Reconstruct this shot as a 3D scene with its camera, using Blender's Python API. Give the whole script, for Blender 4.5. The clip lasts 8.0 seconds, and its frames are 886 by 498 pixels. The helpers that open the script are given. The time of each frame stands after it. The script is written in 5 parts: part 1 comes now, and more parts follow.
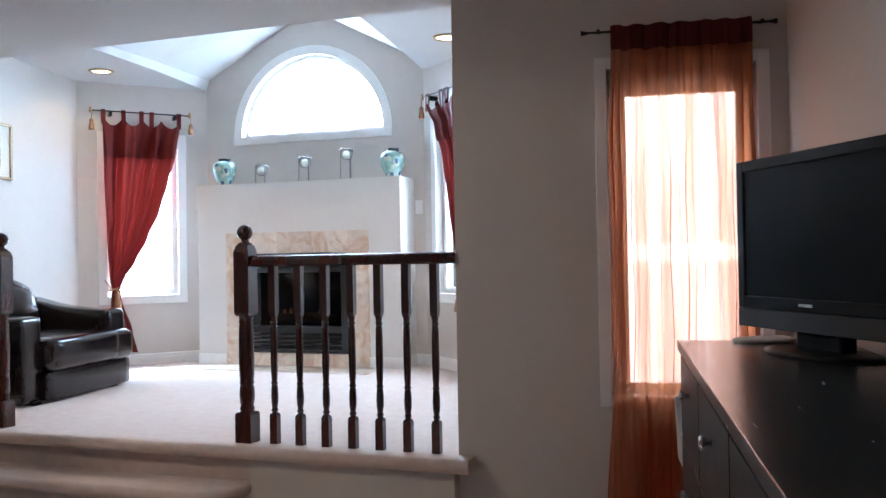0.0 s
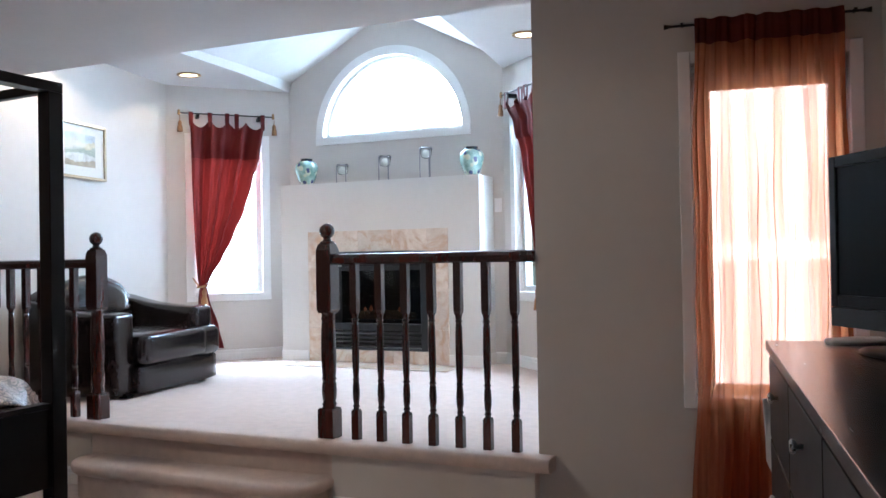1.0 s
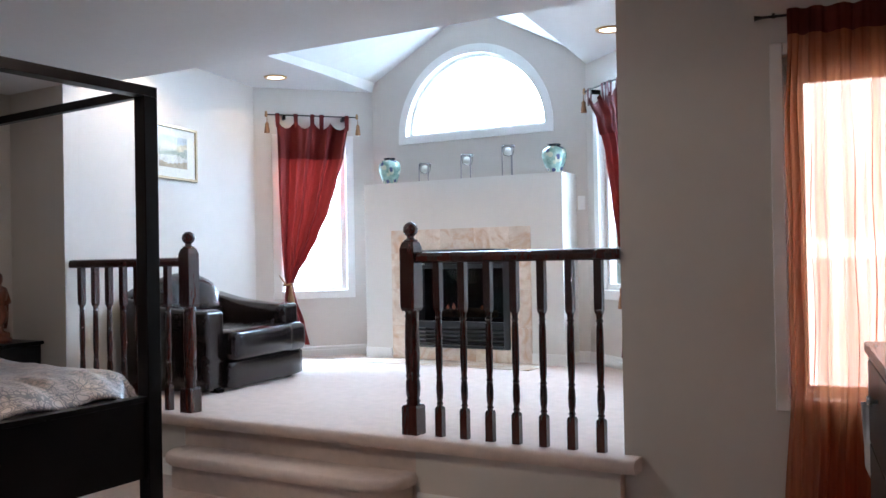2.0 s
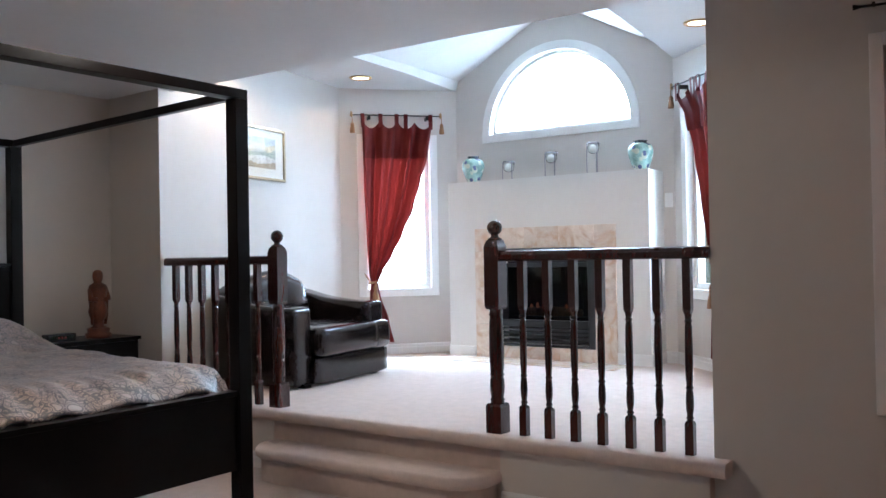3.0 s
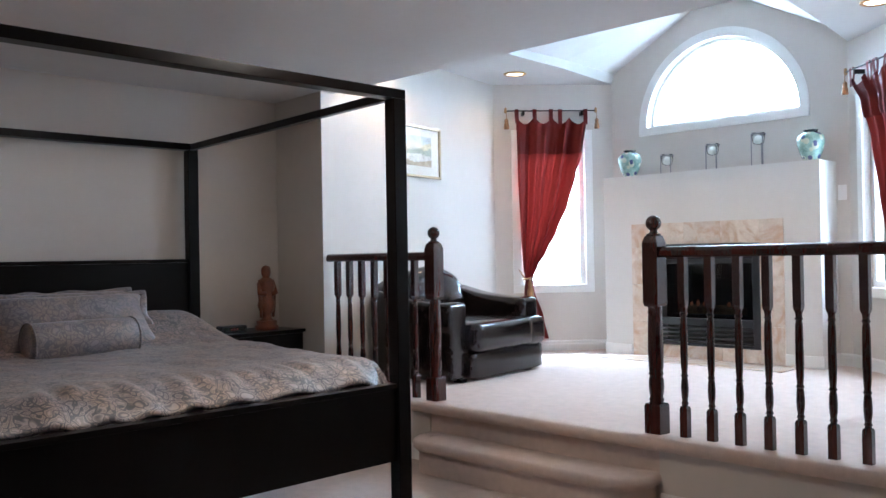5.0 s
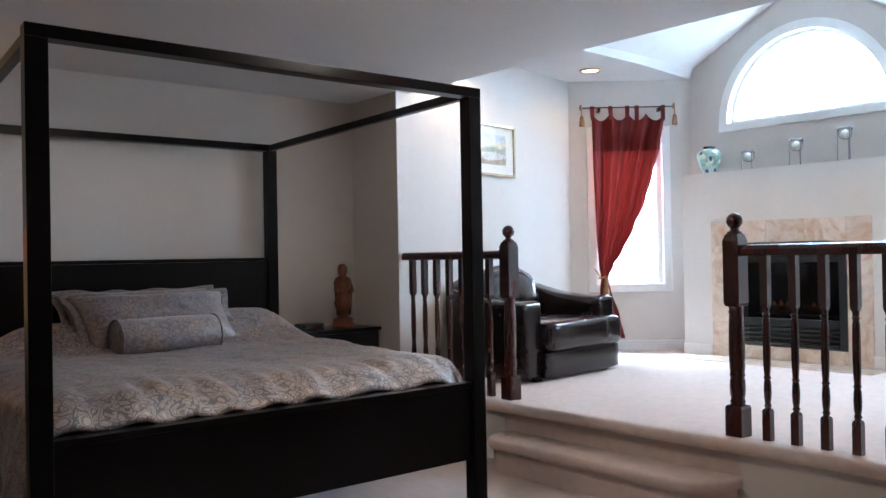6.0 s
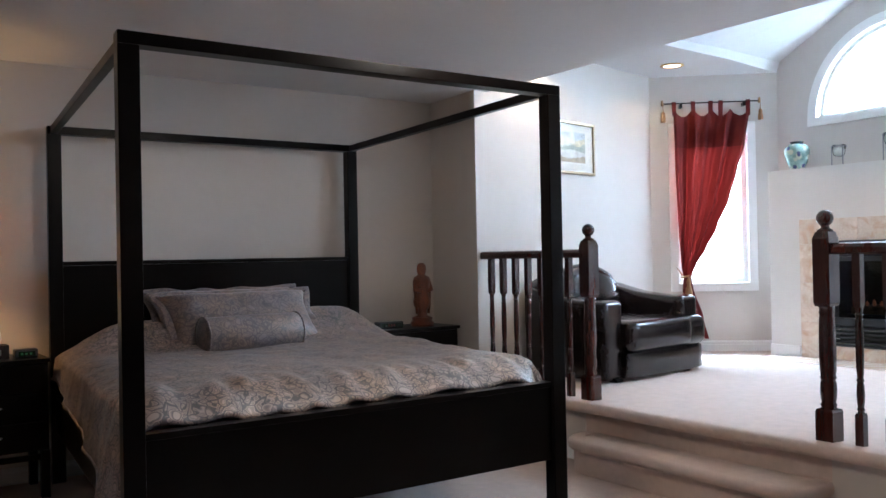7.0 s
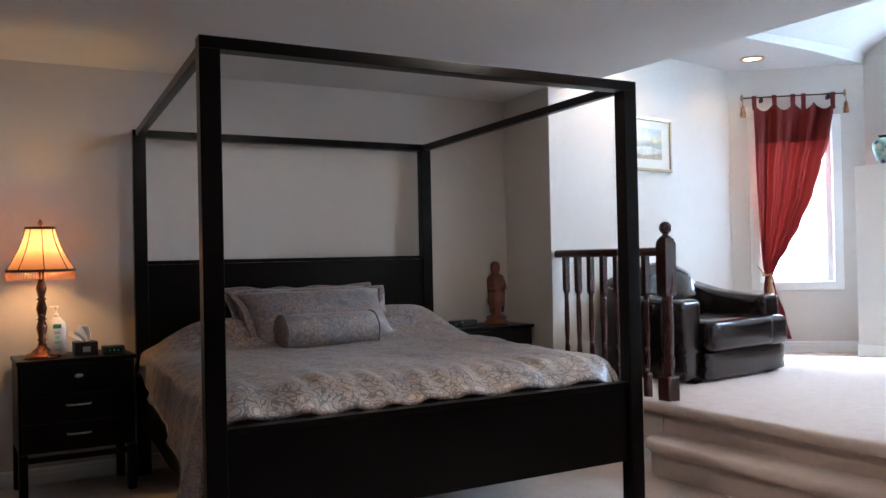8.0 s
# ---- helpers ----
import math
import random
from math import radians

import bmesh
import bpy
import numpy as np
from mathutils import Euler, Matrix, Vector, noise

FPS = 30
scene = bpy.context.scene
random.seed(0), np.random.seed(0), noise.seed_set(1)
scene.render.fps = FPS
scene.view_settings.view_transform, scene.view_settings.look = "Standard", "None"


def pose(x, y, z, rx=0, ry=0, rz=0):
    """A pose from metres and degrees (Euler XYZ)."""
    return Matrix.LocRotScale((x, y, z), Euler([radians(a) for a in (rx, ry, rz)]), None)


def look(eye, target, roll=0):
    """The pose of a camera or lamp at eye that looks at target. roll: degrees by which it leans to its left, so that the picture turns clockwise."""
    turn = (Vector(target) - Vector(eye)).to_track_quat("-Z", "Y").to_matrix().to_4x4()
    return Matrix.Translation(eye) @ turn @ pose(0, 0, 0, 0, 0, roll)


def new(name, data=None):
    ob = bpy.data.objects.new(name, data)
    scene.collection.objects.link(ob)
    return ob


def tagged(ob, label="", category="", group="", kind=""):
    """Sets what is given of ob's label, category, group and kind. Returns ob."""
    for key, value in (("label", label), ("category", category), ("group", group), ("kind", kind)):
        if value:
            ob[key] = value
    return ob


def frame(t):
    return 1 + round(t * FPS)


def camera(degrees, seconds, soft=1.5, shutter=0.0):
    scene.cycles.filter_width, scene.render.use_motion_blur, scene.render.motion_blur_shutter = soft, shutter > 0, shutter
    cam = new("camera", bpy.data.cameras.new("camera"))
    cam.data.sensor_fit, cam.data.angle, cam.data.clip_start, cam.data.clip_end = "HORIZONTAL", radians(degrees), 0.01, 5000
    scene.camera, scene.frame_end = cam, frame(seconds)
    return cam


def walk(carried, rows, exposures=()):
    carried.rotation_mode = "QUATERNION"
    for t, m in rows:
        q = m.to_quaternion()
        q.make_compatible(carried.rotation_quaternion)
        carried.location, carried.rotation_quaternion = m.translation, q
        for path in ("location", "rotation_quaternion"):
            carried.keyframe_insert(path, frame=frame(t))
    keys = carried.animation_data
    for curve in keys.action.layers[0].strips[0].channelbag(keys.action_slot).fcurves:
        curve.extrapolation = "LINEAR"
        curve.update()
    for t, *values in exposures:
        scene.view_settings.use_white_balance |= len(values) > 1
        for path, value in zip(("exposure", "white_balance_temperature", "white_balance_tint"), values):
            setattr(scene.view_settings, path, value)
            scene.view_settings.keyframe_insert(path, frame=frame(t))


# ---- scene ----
# The camera turns on a tripod: a slow pan to the left about a point just behind the lens.
cam = camera(53.6, 8.0)
EYE, ARM, MIDDLE = 1.26, 0.0744, 40.0
TURNS = [
    (0.0, 19.300, 0.633, 0.986), (0.5, 21.906, 0.611, 0.992), (1.0, 24.410, 0.601, 1.002), (1.5, 27.058, 0.586, 1.045),
    (3.0, 35.141, 0.568, 1.012), (3.5, 37.822, 0.553, 1.008), (4.0, 40.195, 0.534, 1.022), (4.5, 42.660, 0.512, 1.016),
    (6.0, 49.921, 0.49, 1.025), (6.5, 52.398, 0.504, 1.045), (7.0, 54.992, 0.512, 1.095), (7.5, 57.574, 0.525, 1.17),
    (8.0, 59.759, 0.521, 1.215),
]


def on_tripod(yaw, pitch, roll):
    x = ARM * (math.sin(radians(MIDDLE)) - math.sin(radians(yaw)))
    y = ARM * (math.cos(radians(yaw)) - math.cos(radians(MIDDLE)))
    return pose(x, y, EYE, 90 + pitch, roll, yaw)


walk(cam, [(t, on_tripod(a, p, r)) for t, a, p, r in TURNS], exposures=[(0.0, 0.15, 5500, 10), (8.0, 0.15, 5600, 10)])

# ---- world and light ----
world = bpy.data.worlds.new("overcast_sky")
world.use_nodes = True
scene.world = world
_wt = world.node_tree
_sky = _wt.nodes.new("ShaderNodeTexSky")
_sky.sky_type, _sky.sun_disc, _sky.sun_elevation, _sky.sun_rotation = "NISHITA", False, radians(50), radians(20)
_sky.air_density, _sky.dust_density = 1.0, 4.0
_wt.links.new(_sky.outputs[0], _wt.nodes["Background"].inputs[0])
_wt.nodes["Background"].inputs[1].default_value = 0.12


def lamp(name, kind, m, energy, colour, size=None, size_y=None):
    data = bpy.data.lights.new(name, kind)
    data.energy, data.color = energy, colour
    if kind == "AREA":
        data.shape = "RECTANGLE" if size_y else "DISK"
        data.size = size
        if size_y:
            data.size_y = size_y
    elif kind == "SUN":
        data.angle = radians(size)
    elif size:
        data.shadow_soft_size = size
    ob = new(name, data)
    ob.matrix_world = m
    return ob


lamp("sun", "SUN", look((0, 20, 20), (0, 0, 0)), 0.6, (1, 0.97, 0.92), 12)
DAY = (0.69, 0.86, 1.0)
lamp("daylight_arch", "AREA", look((-4.2, 8.1, 3.35), (-4.1, 6.9, 3.3)), 660, DAY, 2.3, 1.8)
lamp("daylight_bay_west", "AREA", look((-5.95, 7.5, 1.7), (-5.0, 6.5, 1.68)), 560, DAY, 2.6, 2.0)
lamp("sky_bay_west", "AREA", look((-6.1, 7.7, 4.1), (-5.0, 6.5, 1.9)), 4000, DAY, 2.8, 2.0)
lamp("daylight_bay_east", "AREA", look((-1.25, 7.5, 1.7), (-2.2, 6.5, 1.68)), 210, DAY, 2.6, 2.0)
lamp("sky_bay_east", "AREA", look((-1.1, 7.7, 4.1), (-2.2, 6.5, 1.9)), 800, DAY, 2.8, 2.0)
lamp("bulb_west_spot", "SPOT", look((-4.97, 5.87, 2.835), (-4.97, 5.87, 0)), 13, (1, 0.72, 0.42), 0.04).data.spot_size = radians(130)
lamp("bulb_east_spot", "SPOT", look((-2.0, 5.95, 2.835), (-2.0, 5.95, 0)), 13, (1, 0.72, 0.42), 0.04).data.spot_size = radians(130)
lamp("bulb_west_front", "SPOT", look((-4.72, 4.45, 2.835), (-4.72, 4.45, 0)), 42, (1, 0.70, 0.40), 0.04).data.spot_size = radians(140)
# unseen, added to mirror the west front bulb and brighten the steps
lamp("added_east_front_spot", "SPOT", look((-2.2, 4.45, 2.835), (-2.2, 4.45, 0)), 30, (1, 0.74, 0.46), 0.04).data.spot_size = radians(140)
lamp("bulb_bedside", "POINT", pose(-5.30, 0.500, 1.36), 11, (1, 0.57, 0.20), 0.03)
lamp("sky_tall", "AREA", look((-0.45, 4.75, 3.15), (-0.26, 3.95, 1.35)), 90, DAY, 1.2, 0.7)
_dome = lamp("bulb_ceiling", "SPOT", look((-2.85, 2.08, 2.325), (-2.85, 2.08, 0)), 44, (1, 0.85, 0.68), 0.24).data
_dome.spot_size, _dome.spot_blend = radians(178), 0.12


# ---- materials ----
def mat(name, colour, rough=0.6, metal=0.0, vary=0.12, scale=8.0, bump=0.0, bump_scale=60.0, second=None, coat=0.0, spread=0.0, stretch=(1, 1, 1), sheen=0.0, spec=0.5):
    m = bpy.data.materials.new(name)
    m.use_nodes = True
    nt = m.node_tree
    b = nt.nodes["Principled BSDF"]
    co = nt.nodes.new("ShaderNodeTexCoord")
    mp = nt.nodes.new("ShaderNodeMapping")
    mp.inputs["Scale"].default_value = stretch
    nt.links.new(co.outputs["Object"], mp.inputs[0])
    n1 = nt.nodes.new("ShaderNodeTexNoise")
    n1.inputs["Scale"].default_value, n1.inputs["Detail"].default_value = scale, 6
    n2 = nt.nodes.new("ShaderNodeTexNoise")
    n2.inputs["Scale"].default_value, n2.inputs["Detail"].default_value = scale * 9, 4
    for n in (n1, n2):
        nt.links.new(mp.outputs[0], n.inputs["Vector"])
    mix = nt.nodes.new("ShaderNodeMix")
    mix.inputs[0].default_value = 0.35
    nt.links.new(n1.outputs["Fac"], mix.inputs[2])
    nt.links.new(n2.outputs["Fac"], mix.inputs[3])
    ramp = nt.nodes.new("ShaderNodeValToRGB")
    dark = [c * (1 - vary) for c in colour]
    light = [min(1, c * (1 + vary)) for c in (second or colour)]
    ramp.color_ramp.elements[0].position, ramp.color_ramp.elements[1].position = 0.32, 0.68
    ramp.color_ramp.elements[0].color, ramp.color_ramp.elements[1].color = (*dark, 1), (*light, 1)
    nt.links.new(mix.outputs[0], ramp.inputs[0])
    out = ramp.outputs[0]
    if spread:
        info = nt.nodes.new("ShaderNodeObjectInfo")
        hsv = nt.nodes.new("ShaderNodeHueSaturation")
        mr = nt.nodes.new("ShaderNodeMapRange")
        mr.inputs[3].default_value, mr.inputs[4].default_value = 1 - spread, 1 + spread
        nt.links.new(info.outputs["Random"], mr.inputs[0])
        nt.links.new(mr.outputs[0], hsv.inputs["Value"])
        nt.links.new(out, hsv.inputs["Color"])
        out = hsv.outputs[0]
    nt.links.new(out, b.inputs["Base Color"])
    rr = nt.nodes.new("ShaderNodeMapRange")
    rr.inputs[3].default_value, rr.inputs[4].default_value = max(0.02, rough - 0.035), min(1, rough + 0.035)
    nt.links.new(n1.outputs["Fac"], rr.inputs[0])
    nt.links.new(rr.outputs[0], b.inputs["Roughness"])
    b.inputs["Metallic"].default_value = metal
    b.inputs["Coat Weight"].default_value = coat
    b.inputs["Specular IOR Level"].default_value = spec
    b.inputs["Sheen Weight"].default_value = sheen
    if bump:
        nb = nt.nodes.new("ShaderNodeTexNoise")
        nb.inputs["Scale"].default_value, nb.inputs["Detail"].default_value = bump_scale, 5
        nt.links.new(mp.outputs[0], nb.inputs["Vector"])
        bp = nt.nodes.new("ShaderNodeBump")
        bp.inputs["Strength"].default_value, bp.inputs["Distance"].default_value = bump, 0.004
        nt.links.new(nb.outputs["Fac"], bp.inputs["Height"])
        nt.links.new(bp.outputs[0], b.inputs["Normal"])
    return m


def shine(name, colour, strength):
    m = bpy.data.materials.new(name)
    m.use_nodes = True
    b = m.node_tree.nodes["Principled BSDF"]
    b.inputs["Base Color"].default_value = (*colour, 1)
    b.inputs["Emission Color"].default_value = (*colour, 1)
    b.inputs["Emission Strength"].default_value = strength
    return m


def glass(name, colour=(0.95, 0.98, 0.97), rough=0.02):
    m = bpy.data.materials.new(name)
    m.use_nodes = True
    b = m.node_tree.nodes["Principled BSDF"]
    b.inputs["Base Color"].default_value = (*colour, 1)
    b.inputs["Roughness"].default_value = rough
    b.inputs["Transmission Weight"].default_value = 1
    b.inputs["IOR"].default_value = 1.45
    return m


def cloth(name, colour, through_share, vary=0.1, thread=260.0, rough=0.75):
    """Thin cloth: part of the light passes through it."""
    m = bpy.data.materials.new(name)
    m.use_nodes = True
    nt = m.node_tree
    out = nt.nodes["Material Output"]
    b = nt.nodes["Principled BSDF"]
    b.inputs["Roughness"].default_value = rough
    b.inputs["Specular IOR Level"].default_value = 0.2
    co = nt.nodes.new("ShaderNodeTexCoord")
    n = nt.nodes.new("ShaderNodeTexNoise")
    n.inputs["Scale"].default_value = thread
    nt.links.new(co.outputs["Object"], n.inputs["Vector"])
    ramp = nt.nodes.new("ShaderNodeValToRGB")
    ramp.color_ramp.elements[0].color = (*[c * (1 - vary) for c in colour], 1)
    ramp.color_ramp.elements[1].color = (*[min(1, c * (1 + vary)) for c in colour], 1)
    nt.links.new(n.outputs["Fac"], ramp.inputs[0])
    nt.links.new(ramp.outputs[0], b.inputs["Base Color"])
    tr = nt.nodes.new("ShaderNodeBsdfTranslucent")
    nt.links.new(ramp.outputs[0], tr.inputs[0])
    mx = nt.nodes.new("ShaderNodeMixShader")
    mx.inputs[0].default_value = through_share
    nt.links.new(b.outputs[0], mx.inputs[1])
    nt.links.new(tr.outputs[0], mx.inputs[2])
    nt.links.new(mx.outputs[0], out.inputs[0])
    return m


WALL = mat("wall_paint", (0.575, 0.53, 0.485), 0.55, vary=0.03, scale=1.4, bump=0.12, bump_scale=240)
CEIL = mat("ceiling_paint", (0.68, 0.675, 0.67), 0.75, vary=0.03, scale=2, bump=0.25, bump_scale=190)
TRIM = mat("white_trim_paint", (0.78, 0.77, 0.75), 0.35, vary=0.03, scale=3)
CARPET = mat("cream_carpet", (0.60, 0.482, 0.422), 0.95, vary=0.09, scale=16, bump=1.0, bump_scale=260, sheen=0.15)
CHERRY = mat("dark_cherry_wood", (0.024, 0.0052, 0.004), 0.24, vary=0.3, scale=14, second=(0.046, 0.0105, 0.007), coat=0.2, stretch=(1, 1, 0.12))
ESPRESSO = mat("espresso_wood", (0.0028, 0.0021, 0.002), 0.32, vary=0.15, scale=5, second=(0.0036, 0.0027, 0.0025), spec=0.11, bump=0.03, bump_scale=90)
BREAST = mat("mantel_paint", (0.66, 0.635, 0.60), 0.6, vary=0.03, scale=2, bump=0.1, bump_scale=220)
BLACK = mat("black_enamel", (0.016, 0.018, 0.021), 0.35, vary=0.2, scale=20)
DARKGAP = mat("soot_black", (0.022, 0.023, 0.026), 0.9, vary=0.3, scale=30)
GLASS = glass("window_glass")
IRON = mat("wrought_iron", (0.012, 0.011, 0.010), 0.45, metal=0.6, vary=0.2, scale=40)


# ---- mesh helpers ----
def thing(name, m, label, category, group="", kind=""):
    ob = new(name)
    ob.empty_display_size = 0.1
    ob.matrix_world = m
    return tagged(ob, label, category, group, kind)


def mesh_of(name, bm, material, smooth=False):
    bmesh.ops.recalc_face_normals(bm, faces=bm.faces)
    me = bpy.data.meshes.new(name)
    bm.to_mesh(me)
    bm.free()
    for one in material if isinstance(material, (list, tuple)) else [material]:
        me.materials.append(one)
    if smooth:
        me.shade_smooth()
    return me


def part(name, bm, material, parent, label="", smooth=False, kind=""):
    ob = new(name, mesh_of(name, bm, material, smooth))
    ob.parent = parent
    return tagged(ob, label, kind=kind)


def solo(name, bm, material, label, category, kind="", smooth=False, m=None, group=""):
    ob = new(name, mesh_of(name, bm, material, smooth))
    if m is not None:
        ob.matrix_world = m
    return tagged(ob, label, category, group, kind)


def box(bm, x0, y0, z0, x1, y1, z1, bev=0.0, seg=2, m=None):
    vs = [bm.verts.new((x, y, z)) for x in (x0, x1) for y in (y0, y1) for z in (z0, z1)]
    fs = [bm.faces.new([vs[i] for i in f]) for f in ((0, 1, 3, 2), (4, 6, 7, 5), (0, 4, 5, 1), (2, 3, 7, 6), (0, 2, 6, 4), (1, 5, 7, 3))]
    if m is not None:
        for v in vs:
            v.co = m @ v.co
    if bev:
        es = list({e for f in fs for e in f.edges})
        bmesh.ops.bevel(bm, geom=es, offset=bev, segments=seg, affect="EDGES", profile=0.6)
    return bm


def boxed(*a, **k):
    return box(bmesh.new(), *a, **k)


def lathe(bm, profile, seg=20, cx=0.0, cy=0.0, cap=True, wave=None):
    rings = []
    for r, z in profile:
        ring = []
        for i in range(seg):
            a = 2 * math.pi * i / seg
            k = r * (1 + (wave(a) if wave else 0))
            ring.append(bm.verts.new((cx + k * math.cos(a), cy + k * math.sin(a), z)))
        rings.append(ring)
    for a, b in zip(rings, rings[1:]):
        for i in range(seg):
            bm.faces.new((a[i], a[(i + 1) % seg], b[(i + 1) % seg], b[i]))
    if cap:
        bm.faces.new(rings[0][::-1])
        bm.faces.new(rings[-1])
    return bm


def square_turned(bm, profile, cx=0.0, cy=0.0):
    """A stack of square sections: half-width, height."""
    rings = [[bm.verts.new((cx + sx * r, cy + sy * r, z)) for sx, sy in ((-1, -1), (1, -1), (1, 1), (-1, 1))] for r, z in profile]
    for a, b in zip(rings, rings[1:]):
        for i in range(4):
            bm.faces.new((a[i], a[(i + 1) % 4], b[(i + 1) % 4], b[i]))
    bm.faces.new(rings[0][::-1])
    bm.faces.new(rings[-1])
    return bm


def tube(bm, pts, r, seg=8, cap=True):
    pts = [Vector(p) for p in pts]
    rings = []
    for i, p in enumerate(pts):
        d = (pts[min(i + 1, len(pts) - 1)] - pts[max(i - 1, 0)]).normalized()
        side = d.cross(Vector((0, 0, 1)) if abs(d.z) < 0.9 else Vector((1, 0, 0))).normalized()
        up = side.cross(d)
        rr = r[i] if isinstance(r, (list, tuple)) else r
        rings.append([bm.verts.new(p + rr * (math.cos(2 * math.pi * k / seg) * side + math.sin(2 * math.pi * k / seg) * up)) for k in range(seg)])
    for a, b in zip(rings, rings[1:]):
        for i in range(seg):
            bm.faces.new((a[i], a[(i + 1) % seg], b[(i + 1) % seg], b[i]))
    if cap:
        bm.faces.new(rings[0][::-1])
        bm.faces.new(rings[-1])
    return bm


def grid(bm, nu, nv, at, wrap=False):
    """A sheet of nu by nv cells; at(u, v) gives each vertex, u and v from 0 to 1."""
    vs = [[bm.verts.new(at(i / nu, j / nv)) for i in range(nu + (0 if wrap else 1))] for j in range(nv + 1)]
    w = len(vs[0])
    for j in range(nv):
        for i in range(nu):
            bm.faces.new((vs[j][i], vs[j][(i + 1) % w], vs[j + 1][(i + 1) % w], vs[j + 1][i]))
    return bm


def prism(bm, outline, z0, z1):
    a = [bm.verts.new((x, y, z0)) for x, y in outline]
    b = [bm.verts.new((x, y, z1)) for x, y in outline]
    n = len(a)
    for i in range(n):
        bm.faces.new((a[i], a[(i + 1) % n], b[(i + 1) % n], b[i]))
    bm.faces.new(a[::-1])
    bm.faces.new(b)
    return bm


def along(p0, p1, z=0.0):
    """The pose whose x runs from p0 to p1 and whose y points to the left of that way."""
    return pose(p0[0], p0[1], z, 0, 0, math.degrees(math.atan2(p1[1] - p0[1], p1[0] - p0[0])))


def length(p0, p1):
    return math.hypot(p1[0] - p0[0], p1[1] - p0[1])


def wall(name, p0, p1, z0, z1, holes=(), thick=0.14, material=WALL, label="plain painted plaster wall"):
    """A wall whose room face runs from p0 to p1 and whose body lies to the left of that way; holes: x0, x1, z0, z1 along it."""
    bm = bmesh.new()
    x, far = 0.0, length(p0, p1)
    for h0, h1, b, t in sorted(holes):
        box(bm, x, 0, z0, h0, thick, z1)
        box(bm, h0, 0, z0, h1, thick, b)
        box(bm, h0, 0, t, h1, thick, z1)
        x = h1
    box(bm, x, 0, z0, far, thick, z1)
    return solo(name, bm, material, label, "wall", "structure", m=along(p0, p1))


def baseboard(p0, p1, z, proud=0.014, high=0.095):
    bm = bmesh.new()
    far = length(p0, p1)
    outline = [(0, 0), (-proud, 0), (-proud, high * 0.62), (-proud * 0.75, high * 0.66), (-proud * 0.75, high * 0.86), (-proud * 0.3, high), (0, high)]
    a = [bm.verts.new((0, y, zz)) for y, zz in outline]
    b = [bm.verts.new((far, y, zz)) for y, zz in outline]
    for i in range(len(a)):
        bm.faces.new((a[i], a[(i + 1) % len(a)], b[(i + 1) % len(a)], b[i]))
    bm.faces.new(a)
    bm.faces.new(b[::-1])
    return solo("baseboard", bm, TRIM, "white painted moulded baseboard along the wall", "baseboard", "structure", m=along(p0, p1, z))


# ---- the plan ----
PLAT = 0.366
RAIL_Y = 3.81
CEILING, BAY = 2.44, 2.85
BED_WALL, RECESS = -5.58, 3.79
CORNER = (-4.965, 3.75)          # where the bedroom's recess ends and the bay begins
BAY_A, BAY_B = (-5.44, 6.105), (-4.70, 6.95)
BAY_C, BAY_D = (-2.555, 6.95), (-1.76, 6.22)
PIER = (-1.243, 3.80)            # end of the wall with the tall window
NOOK = (0.19, 4.003)            # corner behind the television
RIGHT_END = (0.96, -2.3)

# ---- large structure ----
solo("floor", boxed(-5.9, -2.6, -0.12, 1.3, 4.2, 0.0), CARPET, "cream cut-pile carpet over the bedroom floor", "floor", "structure")
solo("ground", boxed(-400, -400, -3.2, 400, 400, -3.0), mat("lawn", (0.06, 0.09, 0.03), 0.9, vary=0.3, scale=0.4), "green lawn around the house", "ground", "structure")

wall("wall_west", (BED_WALL, -2.3), (BED_WALL, RECESS), 0, CEILING + 0.1)
solo("wall_recess", prism(bmesh.new(), [(BED_WALL - 0.14, RECESS), (BED_WALL, RECESS), CORNER, (CORNER[0] - 0.030, CORNER[1] + 0.137), (BED_WALL - 0.14, CORNER[1] + 0.137)], 0, CEILING + 0.1), WALL, "plain painted plaster wall", "wall", "structure")
wall("wall_bay_west", (CORNER[0] - 0.031, CORNER[1] + 0.138), BAY_A, 0, 2.95)
wall("wall_bay_northwest", BAY_A, BAY_B, 0, 2.95, [(0.235, 0.85, 0.98, 2.35)])
wall("wall_bay_northeast", BAY_C, BAY_D, 0, 2.95, [(0.217, 0.877, 0.98, 2.35)])
wall("wall_bay_east", BAY_D, (-1.12, 3.945), 0, 2.95)
wall("wall_south_window", PIER, NOOK, 0, CEILING + 0.1, [(0.690, 1.320, 0.650, 2.080)])
wall("wall_east", NOOK, RIGHT_END, 0, CEILING + 0.1)
wall("wall_back", RIGHT_END, (BED_WALL, -2.3), 0, CEILING + 0.1)

# fireplace wall with a half-round opening
ARCH_X, ARCH_Z, ARCH_R = -3.622, 2.392, 0.700
bm = bmesh.new()
W0, W1, TOP, DEEP = BAY_B[0], BAY_C[0], 3.62, 0.16
box(bm, W0, 6.95, 0, W1, 6.95 + DEEP, ARCH_Z)
box(bm, W0, 6.95, ARCH_Z, ARCH_X - ARCH_R, 6.95 + DEEP, TOP)
box(bm, ARCH_X + ARCH_R, 6.95, ARCH_Z, W1, 6.95 + DEEP, TOP)
N = 40
ring = [(ARCH_X - ARCH_R * math.cos(math.pi * i / N), ARCH_Z + ARCH_R * math.sin(math.pi * i / N)) for i in range(N + 1)]
